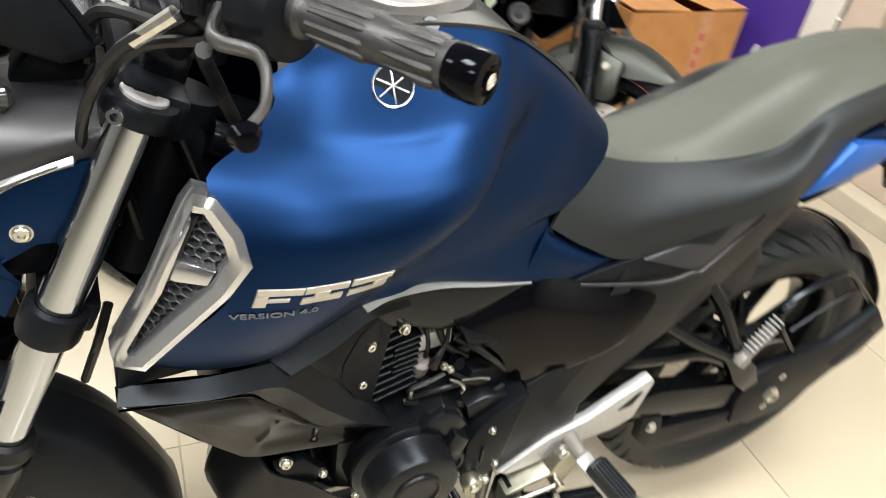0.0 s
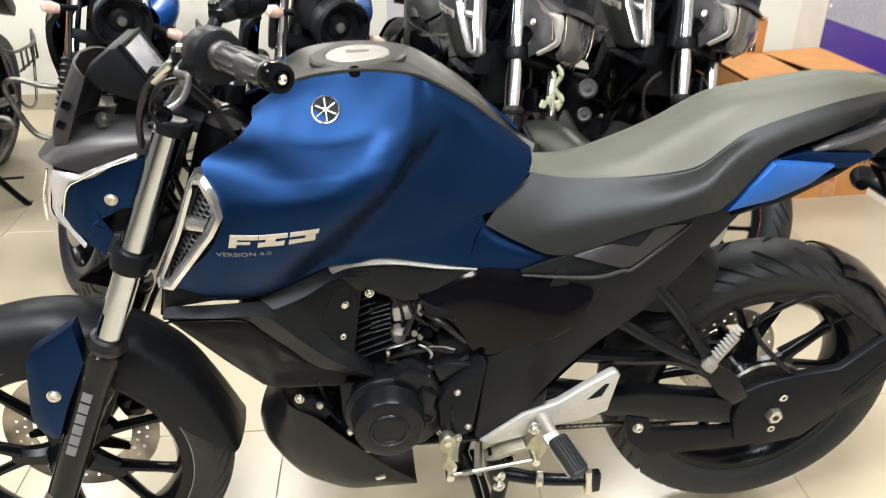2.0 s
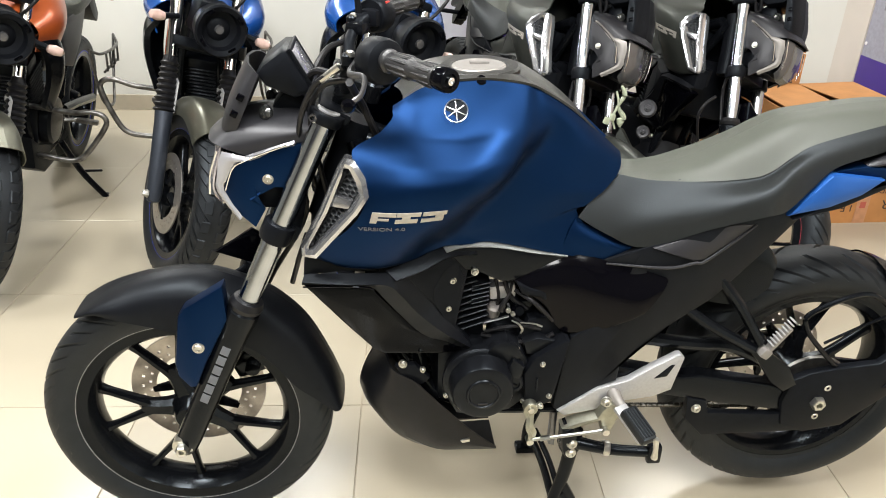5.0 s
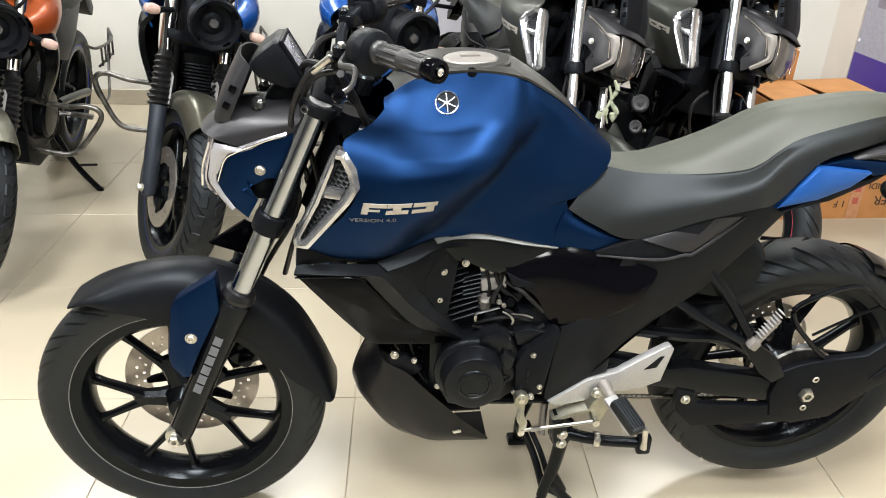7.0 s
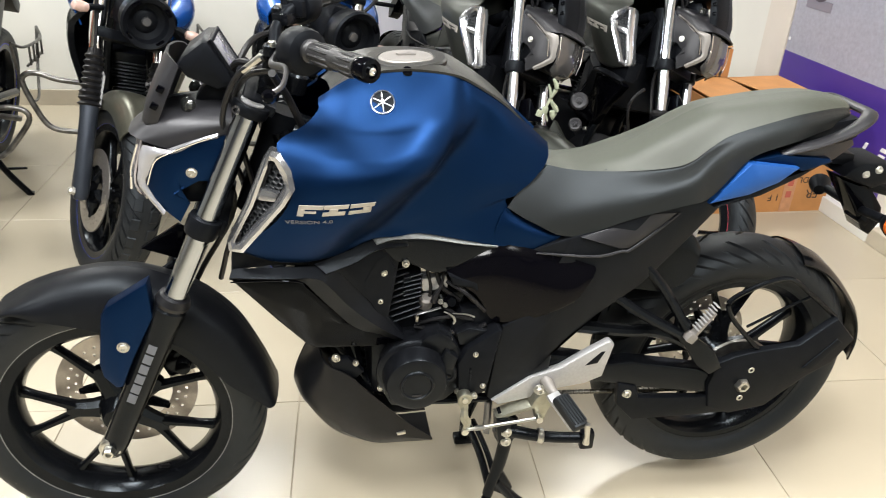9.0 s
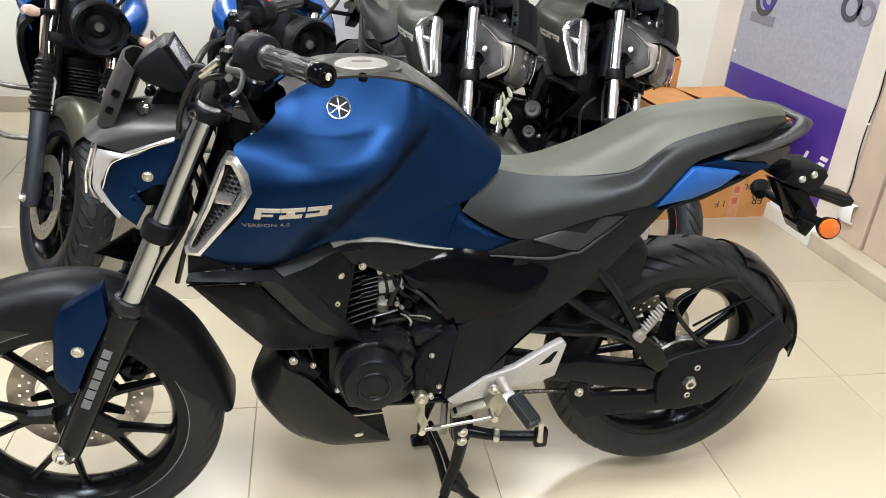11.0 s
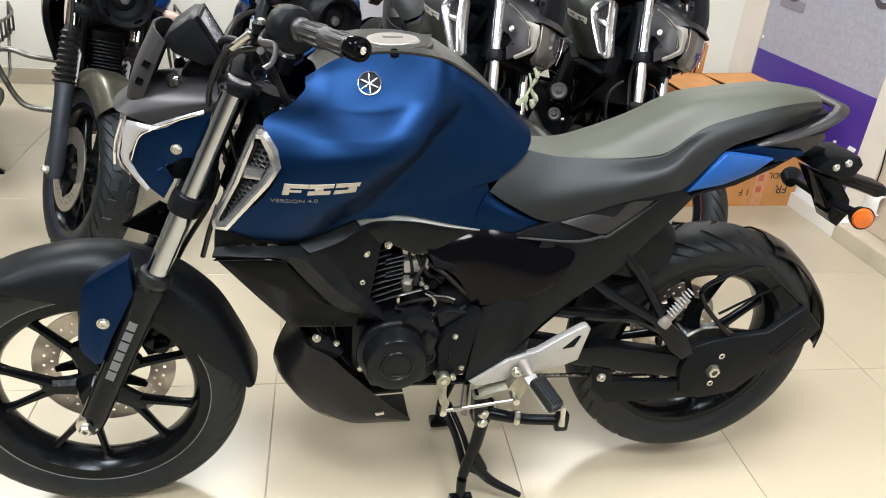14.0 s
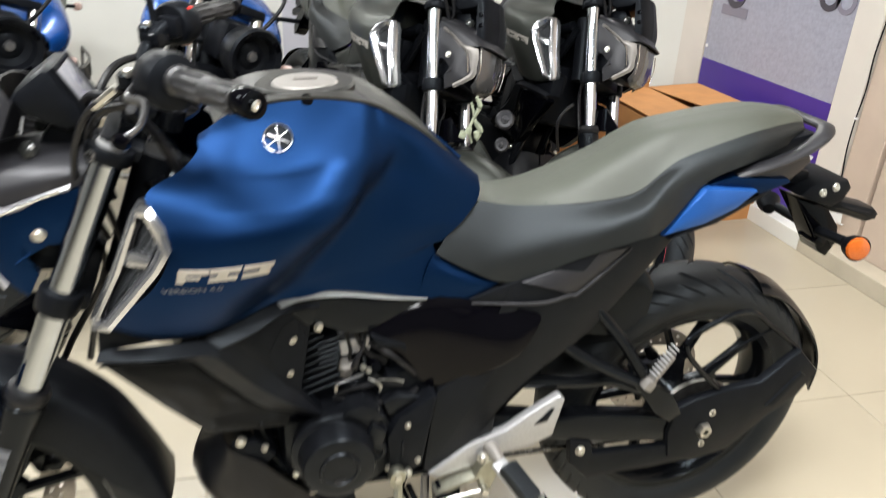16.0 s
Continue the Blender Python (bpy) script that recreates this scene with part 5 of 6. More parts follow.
    both("pan_bracket", lambda: plate([(.43, .452), (.47, .455), (.50, .42), (.485, .405), (.45, .415)], -.104, -.09, .003), MATTE, bike)
    # rider step: silver heel plate, peg, gear lever
    hp = plate([(.760, .350), (.775, .338), (.860, .354), (.901, .370), (.958, .378), (.995, .394), (.999, .415), (1.011, .472), (1.002, .481), (.994, .480), (.948, .453), (.901, .422), (.838, .403)], -.138, -.120, .005)
    P("heel_plate", hp, ALLOY, None, "cast silver heel plate")
    P("heel_plate_slot", plate([(.953, .426), (.979, .430), (.992, .458), (.984, .458)], -.1392, -.130, .001), MATTE, None)
    both("peg_bracket", lambda: plate([(.767, .322), (.800, .336), (.839, .346), (.849, .367), (.866, .381), (.893, .364), (.883, .342), (.869, .305), (.857, .299), (.846, .338), (.792, .320)], -.160, -.130, .005), BRASS, bike, "bare metal footrest bracket")
    both("bracket_bolt", lambda: bolt((.856, -.150, .380), .009, (0, -1, 0), .008), STEEL, bike)
    both("peg_boss", lambda: merge(tube([(.872, -.128, .392), (.882, -.150, .378), (.892, -.172, .366)], [.017, .012, .009], 14, 4), box(.018, .022, .022, (.898, -.180, .372), .007, (0, 35, 20))), CAPMETAL, bike, "cast silver footpeg boss")
    pq = Vector((0, -1, 0)).rotation_difference(Vector((.042, -.10, -.038)).normalized()).to_matrix().to_4x4()
    pm = Matrix.Translation((.872, -.160, .402)) @ pq
    both("foot_peg", lambda: (lambda b: (b.transform(pm), b)[1])(box(.034, .078, .022, (0, -.072, 0), .008)), RUBBER, bike, "ribbed rubber rider footpeg")
    for k in range(5):
        both("peg_rib", lambda: (lambda b: (b.transform(pm), b)[1])(box(.0035, .066, .006, (-.013 + .0065 * k, -.072, .012), .0015, (0, 0, 0), 1)), RUBBER, bike)
    both("peg_hanger", lambda: (lambda b: (b.transform(pm), b)[1])(box(.030, .085, .010, (0, -.058, -.014), .004)), ALLOY, bike)
    both("peg_feeler", lambda: tube([(.925, -.255, .372), (.927, -.257, .345), (.927, -.257, .325)], [.006, .005, .007], 10, 3), STEEL, bike)
    P("gear_lever", merge(tube([(.857, -.165, .319), (.78, -.167, .312), (.700, -.167, .304)], .0036, 8), tube([(.700, -.158, .304), (.700, -.176, .304)], .0075, 12, 2), tube([(.857, -.158, .319), (.857, -.174, .319)], .0075, 12, 2), tube([(.722, -.167, .3061), (.742, -.167, .308)], .0052, 6, 2)), STEEL, None, "zinc gear shift rod")
    arm = P("shift_arm", skin([[(.688, y, .380), (.696, y - .004, .362), (.694, y - .012, .345), (.702, y - .010, .325), (.700, y - .004, .300)] for y in (-.168, -.164)] + [[(.706, y, .380), (.706, y - .002, .362), (.705, y - .010, .345), (.713, y - .008, .325), (.711, y - .002, .300)] for y in (-.160,)], 4, 1, .007), BRASS, None, "pale zinc shift arm")
    P("shift_clamp", lathe([(.006, 0), (.0135, 0), (.0145, .002), (.0145, .018), (.0135, .020), (.006, .020)], 20, (.697, -.148, .382)), BRASS, arm)
    P("shift_shaft", tube([(.697, -.12, .382), (.697, -.172, .382)], .006, 12, 2), STEEL, arm)
    P("shift_bolt", bolt((.716, -.160, .386), .0055, (.3, -.9, .1), .007), STEEL, arm)
    P("lower_rail", tube([(.56, -.095, .338), (.66, -.100, .333), (.79, -.100, .330)], .010, 10), SATIN, None)
    # pillion footrest
    both("pillion_bracket", lambda: merge(tube([(1.059, -.115, .645), (1.105, -.128, .588), (1.160, -.138, .505)], .011, 10), tube([(.985, -.115, .590), (1.06, -.128, .540), (1.15, -.138, .490)], .011, 10), plate([(1.140, .520), (1.168, .520), (1.195, .475), (1.240, .440), (1.265, .395), (1.240, .378), (1.205, .405), (1.165, .460), (1.140, .485)], -.138, -.122, .004)), SATIN, bike, "black pillion footrest bracket")
    both("pillion_peg", lambda: merge(box(.072, .020, .008, (1.187, -.150, .520), .003, (0, -57, 0)), box(.022, .024, .020, (1.166, -.150, .491), .005, (0, -57, 0))), CAPMETAL, bike, "silver folded pillion footpeg")
    for k in range(9):
        both("peg_rib", lambda: box(.003, .021, .008, (1.1745 + .0043 * k, -.150, .5115 + .0066 * k), .001, (0, -57, 0), 1), ALLOY, bike)
    # stands
    cs = P("centre_stand", merge(tube([(.812, -.118, .285), (.795, -.125, .17), (.772, -.130, .08), (.770, -.135, .018)], [.016, .014, .012, .011], 12), plate([(.778, .300), (.800, .310), (.822, .290), (.826, .250), (.812, .225), (.790, .220), (.776, .245)], -.136, -.108, .006)), SATIN, None, "black centre stand on the floor")
    P("stand_leg", tube([(.812, .118, .285), (.795, .125, .17), (.772, .130, .08), (.770, .135, .018)], [.016, .014, .012, .011], 12), SATIN, cs)
    P("stand_brace", tube([(.780, -.122, .078), (.783, 0, .074), (.774, .122, .070)], .009, 10), SATIN, cs)
    P("stand_brace", tube([(.797, -.122, .085), (.800, 0, .080), (.790, .122, .076)], .007, 10), SATIN, cs)
    for y in (-.137, .137):
        P("stand_shoe", box(.055, .034, .018, (.772, y, .009), .006), SATIN, cs)
    P("stand_tang", tube([(.790, -.126, .115), (.838, -.134, .060), (.908, -.150, .022)], [.013, .011, .007], 10), SATIN, cs)
    P("stand_gusset", plate([(.786, .150), (.800, .150), (.828, .095), (.812, .072), (.785, .090)], -.134, -.120, .003), SATIN, cs)
    P("side_stand", merge(tube([(.80, -.14, .27), (.88, -.155, .258), (.965, -.165, .255)], [.014, .012, .012], 12), box(.03, .02, .045, (.968, -.168, .255), .006)), SATIN, None, "folded black side stand")
    P("stand_spring", merge(*[lathe([(.0055, 0), (.0085, .0015), (.0055, .003)], 12, (.87 + .004 * k, -.158, .258 - .0004 * k), (1, 0, -.1)) for k in range(5)]), STEEL, None)
    for z in (.280, .256):
        P("stand_bolt", bolt((.793, -.159, z), .009, (0, -1, 0), .006), STEEL)
    P("kick_bracket", plate([(.757, .325), (.770, .325), (.770, .235), (.757, .240)], -.112, -.095, .003), DARKALLOY, None, "pale metal stand bracket")
    P("stand_lug", plate([(.768, .322), (.780, .328), (.794, .322), (.804, .300), (.806, .262), (.798, .240), (.784, .238), (.776, .256), (.770, .296)], -.158, -.130, .008, 0, .003, 3), SATIN, None, "black side stand lug")
    P("stand_collar", lathe([(.014, 0), (.0165, .002), (.0165, .012), (.014, .014)], 18, (.862, -.152, .2605), (1, -.1, -.1)), STEEL)
    return bike


main = build_bike(BLUE, BLUE_TAIL, STRIPE, COVER, ("matte blue street motorcycle on its centre stand", "motorcycle"))

# ---- further machines ----
STEER_AT, STEER_AXIS = Vector((.372, 0, .95)), (Vector((.318, 0, .965)) - Vector((.002, 0, .272))).normalized()
STEERED = {"wheel_front", "fork_leg", "steering_bridge", "clamp_bolt", "front_mudguard", "mudguard_stay", "mudguard_fin", "fork_guard", "brake_caliper", "front_brake_hose", "headlight_brow", "headlight_cover", "cover_screw", "headlight_trim", "headlight_lens", "headlight_shell", "headlight_visor", "position_lamp", "instrument_panel", "trim_line", "reflector_rib", "handlebar", "mirror_stem", "handlebar_riser", "cable", "clutch_adjuster", "headlamp", "indicator", "mudguard_bracket", "mirror"}


def steer(bike, degrees):
    """Turn the fork and all that moves with it about the steering axis."""
    m = Matrix.Translation(STEER_AT) @ Matrix.Rotation(radians(degrees), 4, STEER_AXIS) @ Matrix.Translation(-STEER_AT)
    for o in bike.children:
        name = o.name.split(".")[0]
        front = name in STEERED or (name == "wheel" and o.data.vertices[0].co.x < 0.6) or (name == "guard_bolt" and o.data.vertices[0].co.x < 0.5)
        if front:
            for q in (o, *o.children_recursive):
                q.data.transform(m)


grey_tag = lambda t: (t, "motorcycle", "grey street motorcycles parked along the wall")
g1 = build_bike(GREY, GREY, STRIPE_BLUE, COVER, grey_tag("matte grey street motorcycle with blue-taped wheels"))
steer(g1, 29)
g1.matrix_basis = pose(.970, .775, 0.0, 13, -1.0, 101)
g2 = build_bike(GREY, GREY, STRIPE_RED, COVER, grey_tag("matte grey street motorcycle with red-taped wheels"))
steer(g2, 26)
g2.matrix_basis = pose(1.492, .805, 0.0, 13.5, -1.0, 101)

# loose loom and horns hanging below the headlight of the nearer grey machine
back_to_bike = g1.matrix_basis.inverted()
loom = part("wiring_loom", merge(tube([(1.112, .745, .790), (1.122, .742, .765), (1.108, .744, .730), (1.126, .742, .700), (1.118, .742, .670)], [.004, .007, .005, .008, .004], 8, 6, None, 1.8), tube([(1.098, .745, .775), (1.106, .74, .74), (1.094, .74, .70), (1.104, .74, .665)], [.003, .004, .004, .003], 8)), PALEPLASTIC, g1, "pale green loose wiring below the headlight", m=back_to_bike)
for x, z, r in ((1.092, .700, 8), (1.116, .688, -12), (1.076, .690, 20)):
    part("connector", box(.016, .012, .020, (x, .738, z), .003, (0, r, 10)), PALEPLASTIC, loom, m=back_to_bike)
for x, z, rr in ((1.200, .722, .026), (1.196, .650, .020)):
    horn = part("horn", lathe([(0, .012), (rr * .35, .012), (rr * .4, .007), (rr * .8, .008), (rr, .004), (rr, -.008), (rr * .6, -.02), (0, -.02)], 28, (x, .752, z), (-.35, -.85, .35)), GUNMETAL, g1, "grey round horn", m=back_to_bike)
    part("horn_nut", bolt((x - .004, .741, z + .004), .005, (-.35, -.85, .35), .005), GUNMETAL, horn, m=back_to_bike)
part("wiring_loop", tube([(1.395, .74, .760), (1.370, .735, .745), (1.352, .735, .715), (1.356, .74, .670), (1.375, .76, .62)], .0045, 8), RUBBERBLACK, g2, "black cable loop", m=g2.matrix_basis.inverted())


def build_scrambler(paint, name_label):
    bike = thing("motorcycle", name_label, "motorcycle", "retro motorcycles parked along the wall")
    P = lambda name, bm, mat, parent=None, label="", **k: part(name, bm, mat, parent or bike, label, **k)
    c, r = Vector((0, 0, .305)), Vector((1.33, 0, .305))
    fw = wheel(bike, c, .305, .062, .048, STRIPE_BLUE, 30)
    rw = wheel(bike, r, .305, .07, .058, STRIPE_BLUE, 50)
    disc(fw, c + Vector((0, .066, 0)), .085, .14, 1, 26)
    # chunky shoulder blocks of the dual-purpose tread
    blocks = bmesh.new()
    for k in range(30):
        for s in (-1, 1):
            a = 2 * math.pi * (k + (0.5 if s > 0 else 0)) / 30
            b = box(.010, .030, .040, (0, 0, 0), .003, (0, 0, 22 * s), 1)
            b.transform(Matrix.Translation(c) @ Matrix.Rotation(-a, 4, "Y") @ Matrix.Translation((.299, s * .026, 0)))
            blocks = merge(blocks, b)
    tb = P("tread_block", blocks, RUBBER, fw)
    tb["kind"] = "stuff"
    top, foot = Vector((.318, 0, .985)), Vector((.002, 0, .282))
    ax = (top - foot).normalized()
    for s in (-1, 1):
        o = Vector((0, s * .105, 0))
        leg = P("fork_leg", lathe([(0, .40), (.021, .40), (.021, .76), (0, .76)], 22, foot + o, ax), CHROME, None, "bright fork tube with rubber gaiter")
        P("fork_lower", lathe([(0, -.02), (.02, -.015), (.027, .01), (.028, .26), (.031, .30), (0, .30)], 22, foot + o, ax), SLATE, leg, "grey-blue fork lower")
        prof = [(.024, .29)]
        for k in range(9):
            prof += [(.040 - .001 * k, .30 + .020 * k), (.030 - .0008 * k, .31 + .020 * k)]
        P("gaiter", lathe(prof + [(.022, .485), (.0, .485)], 22, foot + o, ax), RUBBERBLACK, leg, "ribbed rubber fork gaiter")
        P("axle_bolt", bolt(foot + o + Vector((0, s * .026, .012)), .012, (0, s, 0), .014, True), STEEL, leg)
        st = P("indicator", tube([(.215, s * .11, .86), (.19, s * .16, .855)], .010, 10, 2), MATTE, None, "black front indicator with clear lens")
        P("indicator_lens", lathe([(0, -.03), (.014, -.022), (.019, 0), (.014, .022), (0, .032)], 18, (.180, s * .185, .853), (-.25, s * 1, 0)), PINKLENS, st)
        P("mudguard_bracket", plate([(.10, .56), (.13, .66), (.165, .67), (.20, .65), (.19, .635), (.155, .645), (.14, .62), (.12, .55)], s * .083, s * .078, .001), ALLOY)
    a0 = lambda a, rr, y: (c.x + rr * math.cos(radians(a)), y, c.z + rr * math.sin(radians(a)))
    L = [[a0(a, .345 - d * (1 if a < 100 else 1.1), -w) for a in (118, 100, 82, 62, 40, 20)] for d, w in ((0, 0), (.006, .045), (.045, .07), (.075, .072))]
    P("front_mudguard", skin(L, 4, 3, .003, True), OLIVE, None, "brushed olive metal front mudguard")
    hl = P("headlamp", lathe([(0, -.06), (.05, -.055), (.075, -.03), (.086, .02), (.088, .045), (.082, .052), (.066, .045), (.060, .020), (.040, .012), (.030, .02), (.0, .022)], 40, (.14, 0, .872), (-1, 0, .02)), MATTE, None, "round black ringed headlamp")
    P("bulb", lathe([(0, .03), (.014, .028), (.018, .015), (0, .01)], 20, (.14, 0, .872), (-1, 0, .02)), GREYLENS, hl)
    for k in range(4):
        a = radians(45 + 90 * k)
        P("ring_clip", box(.012, .014, .03, (.095, .074 * math.cos(a), .872 + .074 * math.sin(a)), .003, (-(45 + 90 * k) + 90, 0, 0)), GLOSS, hl)
    P("steering_bridge", merge(box(.055, .24, .03, (.31, 0, .965), .008, (0, 24, 0)), box(.06, .24, .035, (.225, 0, .775), .008, (0, 24, 0)), box(.10, .12, .12, (.24, 0, .88), .02), tube([(.30, 0, .74), (.37, 0, .95)], .032, 14, 2)), MATTE)
    bar = P("handlebar", merge(tube([(.37, -.02, 1.05), (.37, -.15, 1.06), (.40, -.24, 1.12), (.47, -.40, 1.13)], .011, 12), tube([(.37, .02, 1.05), (.37, .15, 1.06), (.40, .24, 1.12), (.47, .40, 1.13)], .011, 12), box(.05, .10, .09, (.345, 0, 1.03), .01)), MATTE, None, "black handlebar")
    for s in (-1, 1):
        P("grip", tube([(.425, s * .29, 1.124), (.475, s * .41, 1.131)], .017, 16, 2), GRIP, bar)
        P("switch_housing", box(.05, .06, .05, (.412, s * .25, 1.12), .012, (0, 0, -s * 25)), MATTE, bar)
        P("lever", tube([(.385, s * .22, 1.12), (.36, s * .26, 1.115), (.41, s * .40, 1.105)], [.008, .008, .006], 10), MATTE, bar)
        P("mirror", merge(tube([(.40, s * .25, 1.14), (.38, s * .29, 1.22), (.38, s * .33, 1.28)], .006, 8), lathe([(0, -.012), (.05, -.008), (.055, 0), (.05, .004), (0, .004)], 24, (.38, s * .37, 1.31), (1, 0, .1))), MATTE)
    for pts in ([(.37, -.16, 1.08), (.24, -.13, 1.05), (.22, -.08, .95), (.30, -.05, .85)], [(.37, .16, 1.08), (.25, .10, 1.06), (.24, .06, .95), (.30, .05, .82)], [(.36, .2, 1.1), (.27, .16, 1.0), (.20, .12, .80), (.10, .10, .45)]):
        P("cable", tube(pts, .006, 8), RUBBERBLACK)
    # body
    L = [[(.36, 0, .91), (.50, 0, .99), (.64, 0, 1.00), (.76, 0, .94), (.82, 0, .86)],
         [(.345, -.10, .90), (.47, -.15, .955), (.62, -.14, .965), (.76, -.11, .91), (.82, -.07, .85)],
         [(.335, -.17, .845), (.45, -.215, .865), (.60, -.19, .865), (.75, -.14, .84), (.82, -.09, .82)],
         [(.36, -.15, .765), (.47, -.185, .755), (.62, -.165, .765), (.76, -.125, .775), (.83, -.09, .78)]]
    P("fuel_tank", skin(L, 5, 5, .005, True), paint, None, "glossy rounded fuel tank")
    L = [[(.33, -.15, .82), (.36, -.19, .76), (.39, -.19, .66), (.42, -.16, .54)], [(.42, -.18, .84), (.46, -.21, .77), (.48, -.21, .66), (.48, -.17, .52)], [(.52, -.16, .82), (.55, -.17, .76), (.55, -.17, .66), (.53, -.15, .56)]]
    both("tank_shroud", lambda: skin(L, 5, 5, .02), SATIN, bike, "black oval side shroud")
    L = [[(.80, 0, .86), (.95, 0, .855), (1.10, 0, .875), (1.28, 0, .89), (1.40, 0, .88)], [(.80, -.09, .85), (.95, -.13, .845), (1.10, -.13, .865), (1.28, -.115, .88), (1.40, -.08, .87)], [(.80, -.11, .80), (.95, -.14, .79), (1.10, -.14, .81), (1.28, -.12, .84), (1.40, -.085, .85)]]
    P("seat", skin(L, 5, 4, .006, True), VINYL, None, "dark stitched flat seat")
    both("side_cover", lambda: plate([(.72, .80), (.95, .80), (1.10, .80), (1.02, .66), (.90, .58), (.76, .62)], -.135, -.11, .006, 0, .012), GUNMETAL, bike, "dark grey side cover")
    both("tail_cover", lambda: plate([(1.08, .82), (1.30, .84), (1.46, .86), (1.42, .81), (1.25, .77), (1.12, .76)], -.11, -.08, .005, 0, .006), GUNMETAL, bike)
    P("rear_mudguard", merge(plate([(1.38, .85), (1.50, .83), (1.66, .66), (1.64, .62), (1.56, .66), (1.42, .79)], -.06, .06, .006)), MATTE)
    for s in (-1, 1):
        st = P("rear_indicator", tube([(1.50, s * .05, .77), (1.52, s * .14, .775)], .009, 10, 2), MATTE)
        P("indicator_lens", lathe([(0, -.02), (.018, -.012), (.018, .012), (0, .02)], 16, (1.53, s * .15, .775), (.9, s * .2, 0)), PINKLENS, st)
    eng = P("engine", merge(box(.26, .22, .18, (.64, 0, .44), .03), box(.16, .19, .12, (.76, 0, .46), .03), box(.13, .17, .22, (.56, 0, .58), .02, (0, -16, 0)), lathe([(.095, 0), (.095, .03), (.085, .04), (.05, .045), (0, .045)], 32, (.60, -.11, .44)), lathe([(.095, 0), (.095, .03), (.085, .04), (.05, .045), (0, .045)], 32, (.60, .11, .44), (0, 1, 0))), ENGINE, None, "black single-cylinder engine")
    for k in range(9):
        P("cooling_fin", box(.15, .19, .004, (.575 - .004 * k, 0, .53 + .0145 * k), .0015, (0, -16, 0), 1), ENGINE, eng)
    P("belly_plate", merge(plate([(.42, .42), (.46, .28), (.58, .22), (.76, .22), (.70, .30), (.52, .36)], -.11, .11, .008)), MATTE, None, "black sump guard")
    P("frame", merge(*[tube([(.36, s * .04, .90), (.43, s * .07, .70), (.47, s * .08, .45), (.54, s * .09, .30), (.80, s * .10, .32), (.86, s * .10, .55), (1.1, s * .10, .74), (1.4, s * .07, .82)], .016, 10) for s in (-1, 1)], *[tube([(.86, s * .10, .40), (1.1, s * .10, .36), (1.36, s * .10, .31)], .022, 10) for s in (-1, 1)], box(.22, .18, .2, (.76, 0, .70), .03), box(.2, .2, .2, (.95, 0, .68), .03)), SATIN, None, "black frame and swingarm")
    P("exhaust", merge(tube([(.50, .07, .56), (.42, .09, .46), (.46, .10, .30), (.80, .13, .30)], .02, 12), tube([(.80, .13, .30), (1.0, .17, .36), (1.28, .20, .44)], [.03, .05, .045], 16)), SATIN, None, "black exhaust")
    both("crash_guard", lambda: merge(tube([(.500, -.060, .520), (.470, -.182, .526), (.462, -.250, .529), (.460, -.305, .540), (.462, -.348, .532), (.463, -.362, .500), (.462, -.330, .430), (.461, -.288, .363), (.461, -.250, .336), (.470, -.186, .331), (.500, -.070, .330)], .0105, 12, 5)), WORNCHROME, bike, "scuffed steel crash guard")
    both("foot_peg", lambda: merge(box(.03, .09, .02, (.86, -.20, .36), .006), tube([(.84, -.11, .36), (.86, -.16, .36)], .010, 8, 2)), WORNCHROME, bike)
    P("leg_guard_rail", merge(tube([(1.05, -.16, .62), (1.10, -.20, .60), (1.30, -.22, .60), (1.42, -.18, .62)], .0065, 10), tube([(1.05, -.16, .62), (1.08, -.21, .40), (1.22, -.23, .34), (1.36, -.2, .42), (1.42, -.18, .62)], .0065, 10), *[tube([(1.12 + .07 * k, -.215, .60), (1.12 + .07 * k, -.225, .52)], .005, 8, 2) for k in range(4)], tube([(1.10, -.215, .52), (1.36, -.215, .52)], .006, 8, 2)), WORNCHROME, None, "steel rear foot step and guard rail")
    P("side_stand", merge(tube([(.76, -.12, .29), (.77, -.20, .16), (.78, -.30, .05)], .013, 10), box(.05, .04, .012, (.79, -.31, .048), .004, (20, 0, 0)), tube([(.78, -.2, .16), (.86, -.26, .14)], .006, 8)), SATIN, None, "lowered black side stand")
    return bike


for paint, lab, x, y, turn, ahead in ((TRANSL_BLUE, "blue-tanked retro motorcycle with a round headlamp", -.345, 1.15, 93, 119), (ORANGE, "orange-tanked retro motorcycle with a round headlamp", -1.035, 1.06, 94, 130), (TRANSL_BLUE, "dark blue retro motorcycle with a round headlamp", .292, 0.98, 90, 122)):
    b = build_scrambler(paint, lab)
    steer(b, ahead - turn)
    b.matrix_basis = pose(x, y, 0, 10.5, 0, turn)

# ---- the side wall: poster, posts, ledge ----
EAST = lambda y0, y1, z0, z1, proud, thick=0.012: slab(XR - proud - thick, XR - proud, y0, y1, z0, z1, 0.002)
structure("pilaster", slab(XR - .012, XR, 2.176, 2.385, 0, HC), WALLR, "cream painted wall pilaster", place=SIDE)
structure("pilaster", slab(XR - .05, XR, 1.098, 1.232, .07, HC, .004), WALLR, "cream boarded post beside the poster", place=SIDE)
structure("wall_panel", slab(XR - .042, XR, .945, 1.088, .07, HC, .006), TANBOARD, "pale tan wall panelling", place=SIDE)
structure("wall_panel", slab(XR - .042, XR, -.9, .925, .07, HC, .006), TANBOARD, "pale tan wall panelling", place=SIDE)
structure("ledge", slab(XR - .13, XR, 1.130, 1.80, 0, .07, .003), WALL, "white tiled ledge at the wall's foot", place=SIDE)
structure("ledge", slab(XR - .132, XR, YF, 1.126, 0, .07, .004), SKIRT, "cream tiled ledge at the wall's foot", place=SIDE)
